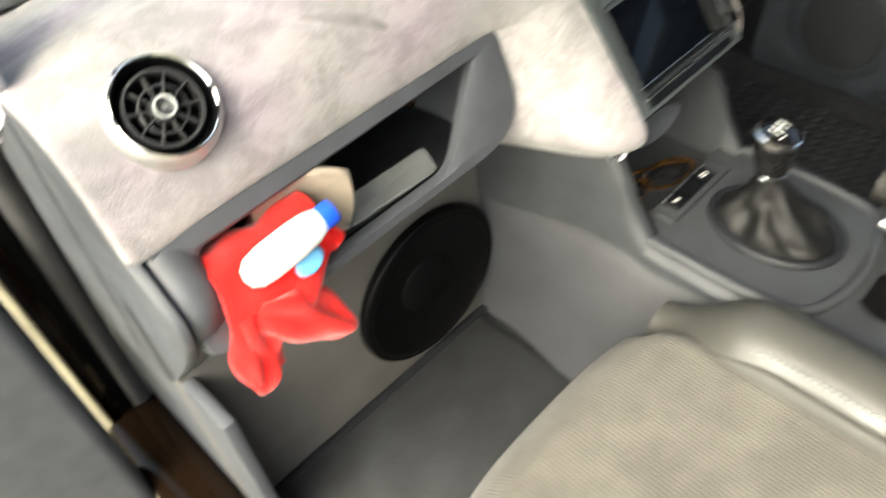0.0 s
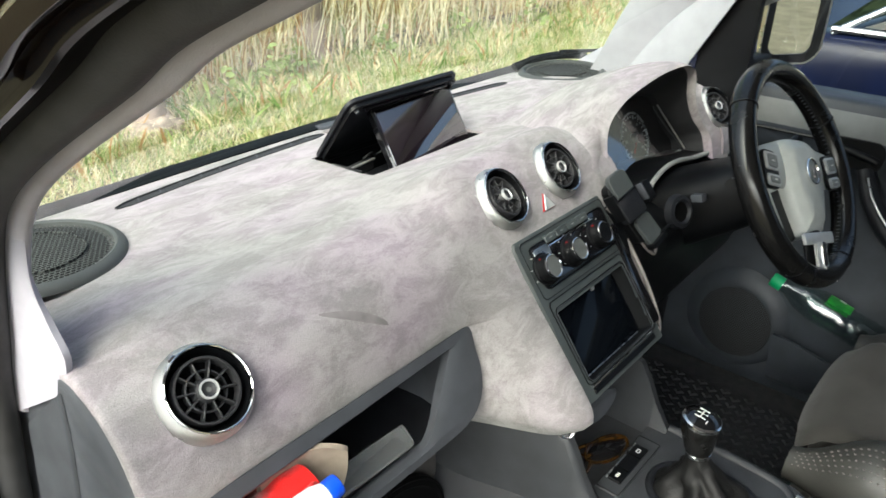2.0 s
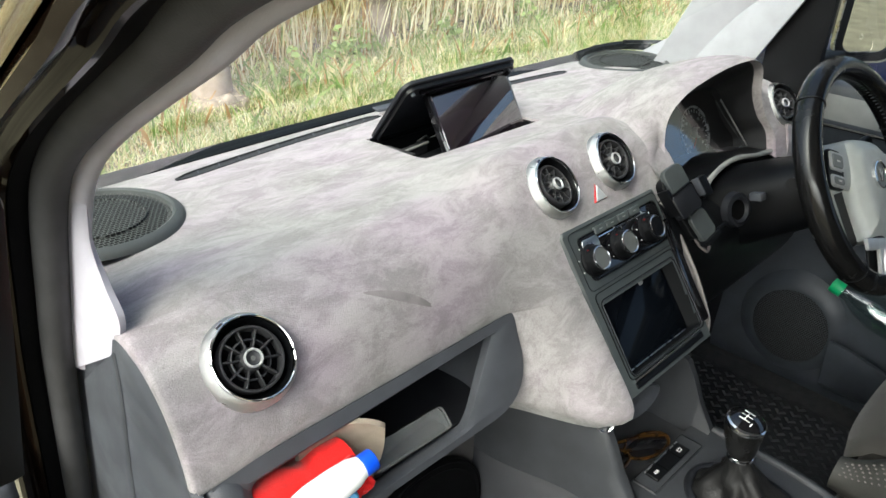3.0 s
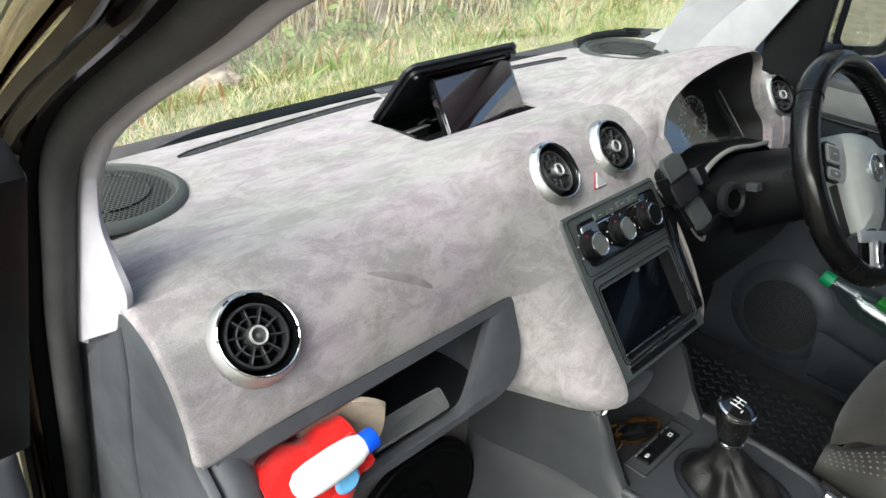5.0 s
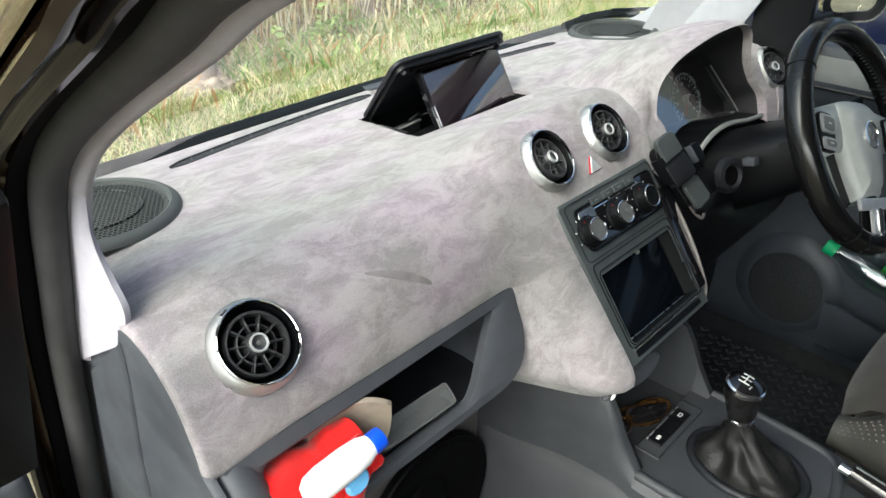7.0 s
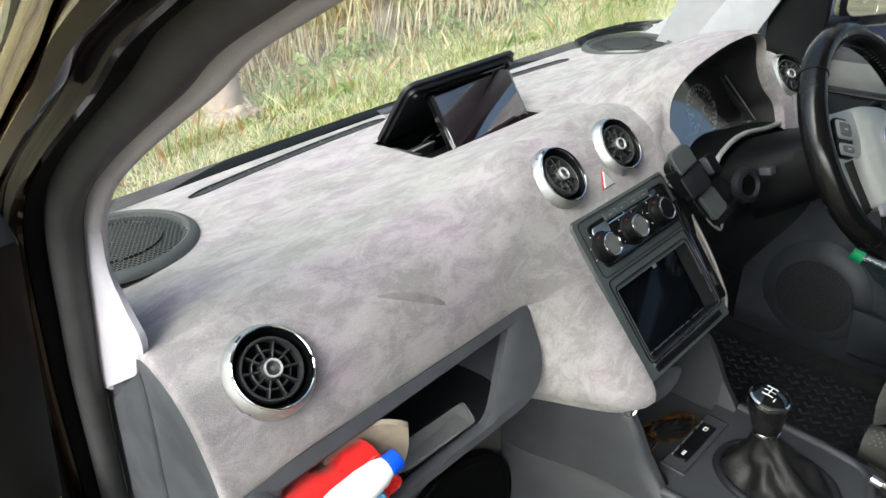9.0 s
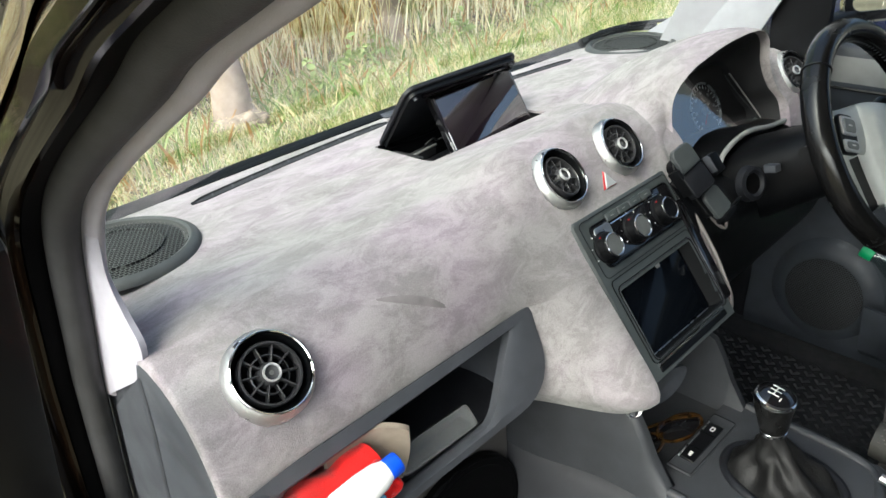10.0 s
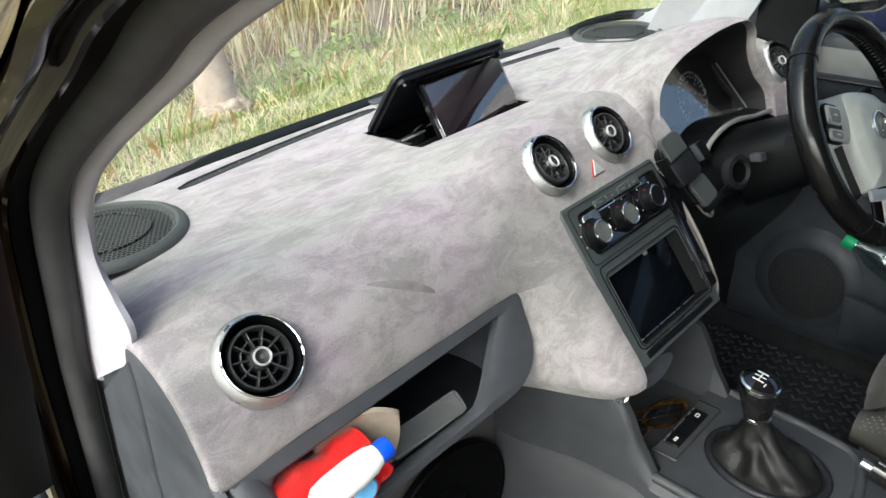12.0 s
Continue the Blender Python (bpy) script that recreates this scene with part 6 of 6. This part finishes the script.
def grass(name, n, area, hmin, hmax, mats, lean, seed, label, wid=0.006, bare=0.12):
    """Blades as bent three-sided strips, in one mesh."""
    rng = np.random.default_rng(seed)
    vs, fs, mi = [], [], []
    (ax0, ax1), (ay0, ay1) = area
    for k in range(n):
        x, y = rng.uniform(ax0, ax1), rng.uniform(ay0, ay1)
        if noise.noise(Vector((x * 1.1, y * 1.1, seed))) < rng.uniform(-0.95, bare):
            continue
        z = ground_z(x, y) - 0.01
        h = rng.uniform(hmin, hmax) * (0.6 + 0.8 * abs(noise.noise(Vector((x * 0.8, y * 0.8, 5.0)))))
        a, ln = rng.uniform(0, 2 * math.pi), rng.uniform(0.05, lean) * h
        dx, dy = math.cos(a) * ln, math.sin(a) * ln
        w = wid * rng.uniform(0.6, 1.5)
        t = rng.uniform(0, math.pi)
        wx, wy = w * math.cos(t), w * math.sin(t)
        b = len(vs)
        for s, q, ww in ((0, 0, 1.0), (0.45, 0.22, 0.9), (0.8, 0.62, 0.6)):
            vs.append((x + dx * q - wx * ww / 2, y + dy * q - wy * ww / 2, z + h * s))
            vs.append((x + dx * q + wx * ww / 2, y + dy * q + wy * ww / 2, z + h * s))
        vs.append((x + dx, y + dy, z + h * (1 - 0.25 * ln / h)))
        fs += [(b, b + 1, b + 3, b + 2), (b + 2, b + 3, b + 5, b + 4), (b + 4, b + 5, b + 6)]
        m = int(rng.integers(len(mats)))
        mi += [m, m, m]
    me = bpy.data.meshes.new(name)
    me.from_pydata(vs, [], fs)
    for mm in mats:
        me.materials.append(mm)
    me.polygons.foreach_set("material_index", mi)
    return tagged(new(name, me), label, "grass", kind="stuff")


DARKLEAF = leaf_mat("dark_leaves", (0.035, 0.055, 0.018), 0.3)
STRAW = leaf_mat("dry_straw", (0.74, 0.66, 0.40))
STRAW2 = leaf_mat("pale_straw", (0.88, 0.84, 0.62), 0.15)
RUST = leaf_mat("rusty_stalk", (0.42, 0.26, 0.11))
GRASS = leaf_mat("green_grass", (0.19, 0.29, 0.08), 0.3)
GRASS2 = leaf_mat("light_green_grass", (0.36, 0.46, 0.17), 0.3)
grass("short_grass", 90000, ((-3, 8), (2.3, 3.85)), 0.05, 0.15, [GRASS, GRASS2, STRAW, STRAW2, STRAW, GRASS2], 1.3, 3, "short green and straw grass on the verge", 0.005)
grass("straw_litter", 36000, ((-3, 8), (2.3, 4.4)), 0.03, 0.08, [STRAW, STRAW2, RUST], 6.0, 8, "flattened dry straw on the verge", 0.005)
grass("bank_grass", 52000, ((-4, 9), (3.9, 6.2)), 0.12, 0.45, [STRAW, STRAW2, RUST, GRASS2, RUST, STRAW], 1.0, 6, "matted pale dry grass on the bank", 0.006)
grass("tall_dry_grass", 9000, ((-4, 9), (3.7, 6.0)), 0.6, 1.5, [STRAW, STRAW2, STRAW2, RUST, STRAW2, STRAW], 0.8, 4, "tall pale dry stalks on the bank", 0.011)
grass("weed_clumps", 3000, ((-1.5, 8), (3.0, 4.6)), 0.12, 0.30, [GRASS, GRASS2, RUST, STRAW], 1.2, 5, "green weeds among the dry grass", 0.016, 0.5)
rng = random.Random(12)
bm = bmesh.new()
for cx, cy, rr in ((2.42, 3.66, 0.17), (2.70, 3.80, 0.14), (1.85, 3.40, 0.12), (3.5, 3.7, 0.13), (4.6, 3.8, 0.2), (5.6, 3.7, 0.2)):
    for q in range(70):
        a, d, e = rng.uniform(0, 6.3), rr * rng.random() ** 0.6, rng.uniform(0.3, 0.9)
        c = Vector((cx + d * math.cos(a), cy + d * math.sin(a), ground_z(cx, cy) + 0.04 + 0.28 * (1 - d / rr) * e + 0.05 * e))
        m = Matrix.Translation(c) @ Euler((rng.uniform(-0.9, 0.9), rng.uniform(-0.9, 0.9), rng.uniform(0, 6))).to_matrix().to_4x4()
        k = rng.uniform(0.45, 0.95)
        bm.faces.new([bm.verts.new(m @ (Vector(p) * k)) for p in ((-0.038, 0, 0), (-0.012, -0.022, 0.005), (0.020, -0.018, 0.004), (0.042, 0, -0.004), (0.020, 0.018, 0.004), (-0.012, 0.022, 0.005))])
tagged(part("leafy_weeds", bm, GRASS2, None), "low leafy green brambles along the bank foot", "weeds", kind="stuff")


def trunk(x, y, r, h, material, label, cat):
    path = [Vector((x + 0.05 * math.sin(0.3 * k + x), y + 0.04 * math.cos(0.43 * k), ground_z(x, y) - 0.1 + h * k / 42)) for k in range(43)]
    bm = tube(path, lambda t: r * (1.0 + 0.85 * (1 - t) ** 14 - 0.18 * t), 20)
    for v in bm.verts:
        v.co += Vector((v.co.x - x, v.co.y - y, 0)) * 0.16 * noise.noise(v.co * 5.0)
    tr = thing("tree", (x, y, ground_z(x, y)), label, cat, "trees on the bank")
    part("trunk", bm, material, tr, "", 80)
    return tr


for k, (x, y, r) in enumerate(((3.02, 4.02, 0.125), (1.30, 3.50, 0.085), (5.6, 4.9, 0.13), (0.55, 4.2, 0.06), (7.6, 5.2, 0.12), (-1.05, 4.6, 0.13))):
    tr = trunk(x, y, r, 4.2, BARK, "bare pale tree trunk on the grassy bank", "tree")
    rng = random.Random(40 + k)
    bm = bmesh.new()
    for q in range(420):
        a, d = rng.uniform(0, 2 * math.pi), rng.uniform(0.2, 1.5)
        c = Vector((x + d * math.cos(a), y + 0.3 + d * math.sin(a), 3.1 + rng.uniform(-0.5, 1.8)))
        m = Matrix.Translation(c) @ Euler((rng.uniform(0, 6), rng.uniform(0, 6), rng.uniform(0, 6))).to_matrix().to_4x4()
        vv = [bm.verts.new(m @ Vector(p)) for p in ((-0.10, 0, 0), (0, -0.045, 0.01), (0.12, 0, 0), (0, 0.045, 0.01))]
        bm.faces.new(vv)
    part("crown", bm, GRASS, tr, "loose green leaves")
    for q in range(4):
        a = 1.6 * q + k
        part("limb", tube([Vector((x + 0.9 * t * math.cos(a), y + 0.9 * t * math.sin(a), 2.6 + 0.3 * q + 0.9 * t)) for t in [i / 6 for i in range(7)]], lambda t: 0.035 * (1 - 0.7 * t), 8), BARK, tr)
bm = bmesh.new()
bmesh.ops.create_icosphere(bm, subdivisions=4, radius=1.0)
for v in bm.verts:
    n3 = v.co.copy()
    v.co = Vector((1.33 + n3.x * 0.19, 3.44 + n3.y * 0.15, 0.01 + n3.z * 0.09)) + n3 * 0.04 * noise.noise(n3 * 3.5)
rk = part("rock", bm, ROCK, None, "", 80)
tagged(rk, "pale pinkish earth mound at a tree foot", "mound")

# row of trees beyond the parked car
rng = random.Random(77)
for k in range(7):
    x, y, h = 10.5 + rng.uniform(-1, 1), -15 + 3.1 * k, rng.uniform(2.6, 4.4)
    tr = thing("tree", (x, y, 0), "dark leafy roadside tree in a row", "tree", "roadside trees")
    part("trunk", tube([Vector((x + 0.1 * math.sin(j), y + 0.1 * math.cos(j), -0.2 + h * 0.8 * j / 8)) for j in range(9)], lambda t: 0.20 - 0.12 * t, 10), BARK, tr)
    vs, fs = [], []
    for q in range(2600):
        a, e, d = rng.uniform(0, 6.283), rng.uniform(-1, 1), rng.random() ** 0.4
        c = Vector((x + 1.5 * d * math.cos(a) * (1 - e * e) ** 0.5, y + 2.0 * d * math.sin(a) * (1 - e * e) ** 0.5, h * 0.5 + h * 0.5 * e * d))
        m = Matrix.Translation(c) @ Euler((rng.uniform(0, 6), rng.uniform(0, 6), rng.uniform(0, 6))).to_matrix().to_4x4()
        b = len(vs)
        vs += [m @ Vector(p) for p in ((-0.20, 0, 0), (0, -0.11, 0.03), (0.24, 0, 0), (0, 0.11, 0.03))]
        fs.append((b, b + 1, b + 2, b + 3))
    me = bpy.data.meshes.new("crown")
    me.from_pydata(vs, [], fs)
    me.materials.append(DARKLEAF)
    cr = new("crown", me)
    cr.parent = tr
    cr.matrix_parent_inverse = world_of(tr).inverted()

# parked blue car alongside
bc = thing("parked_car", (1.95, -1.2, 0.0), "dark blue parked car with chrome window line", "car")
rows, cabin, hoods = [], [], []
for i in range(61):
    y = 0.85 - 4.1 * i / 60
    f = min(1.0, (2.09 - abs(y + 1.2)) / 0.5) ** 0.5
    cab = smooth01(0.10, -0.60, y) * smooth01(-3.2, -2.7, y)
    row = []
    for x, z in spline([(1.62, 0.30), (1.585, 0.45), (1.575, 0.62), (1.580, 0.80), (1.600, 0.95), (1.640, 0.995)], 20):
        row.append(Vector((2.45 - (2.45 - x) * f, y, z)))
    hood = 0.995 - 0.06 * smooth01(0.0, 0.85, y)
    row[-1].z = hood
    hoods.append(row[-1].copy())
    cabin.append([row[-1].copy(), Vector((2.45 - (0.80 - 0.16 * cab) * f, y, hood + 0.20 * cab)), Vector((2.45 - (0.66 - 0.10 * cab) * f, y, hood + 0.44 * cab)), Vector((2.45, y, hood + 0.03 + 0.48 * cab))])
    rows.append(row)


def mirrored(rr):
    return [[Vector((4.9 - p.x, p.y, p.z)) for p in r] for r in rr]


part("cabin_glass", grid(mirrored(cabin[11:]), bm=grid(cabin[11:])), CARGLASS, bc, "dark glass cabin", 60)
part("bonnet", grid(mirrored(cabin[:12]), bm=grid(cabin[:12])), BLUECAR, bc, "dark blue bonnet", 60)
part("car_body", grid(mirrored(rows), bm=grid(rows)), BLUECAR, bc, "dark blue metallic body", 60)
part("window_glass", grid([[Vector((1.652 + 0.14 * j / 6 - 0.006, -0.02 - 2.2 * i / 20 - 0.65 * (j / 6) * (1 - i / 20), 1.02 + 0.30 * j / 6)) for j in range(7)] for i in range(21)]), CARGLASS, bc, "dark side window")
part("chrome_line", tube([Vector((1.638, 0.06 - 2.4 * i / 20, 1.008)) for i in range(21)], 0.010, 8), SATIN, bc, "chrome window line")
part("chrome_line", tube([Vector((1.645 + 0.13 * i / 10, 0.06 - 0.56 * i / 10, 0.995 + 0.36 * i / 10)) for i in range(11)], 0.010, 8), SATIN, bc)
part("door_crease", tube([Vector((1.574, 0.55 - 3.2 * i / 20, 0.70)) for i in range(21)], 0.008, 8), BLUECAR, bc)
for wx, wy, turn in ((1.60, 0.18, 180), (1.60, -2.45, 180), (3.30, 0.18, 0), (3.30, -2.45, 0)):
    wh = part("wheel", lathe([(0.20, 0.0), (0.30, 0.0), (0.32, 0.03), (0.32, 0.18), (0.2, 0.2)], frame_of((wx, wy, 0.32), (0, 1, 0), (0, 0, 1)) @ pose(0, 0, 0, turn, 0, 0), 40), TYRE, bc, "black tyre")
    part("wheel_rim", lathe([(0.0, 0.02), (0.07, 0.01), (0.20, 0.03), (0.205, 0.0)], frame_of((wx, wy, 0.32), (0, 1, 0), (0, 0, 1)) @ pose(0, 0, 0, turn, 0, 0), 32), SATIN, wh)
part("car_floor", box(1.60, 3.9, 0.06, T(2.45, -1.2, 0.31), 0.02), BLACK, bc, "black underside")
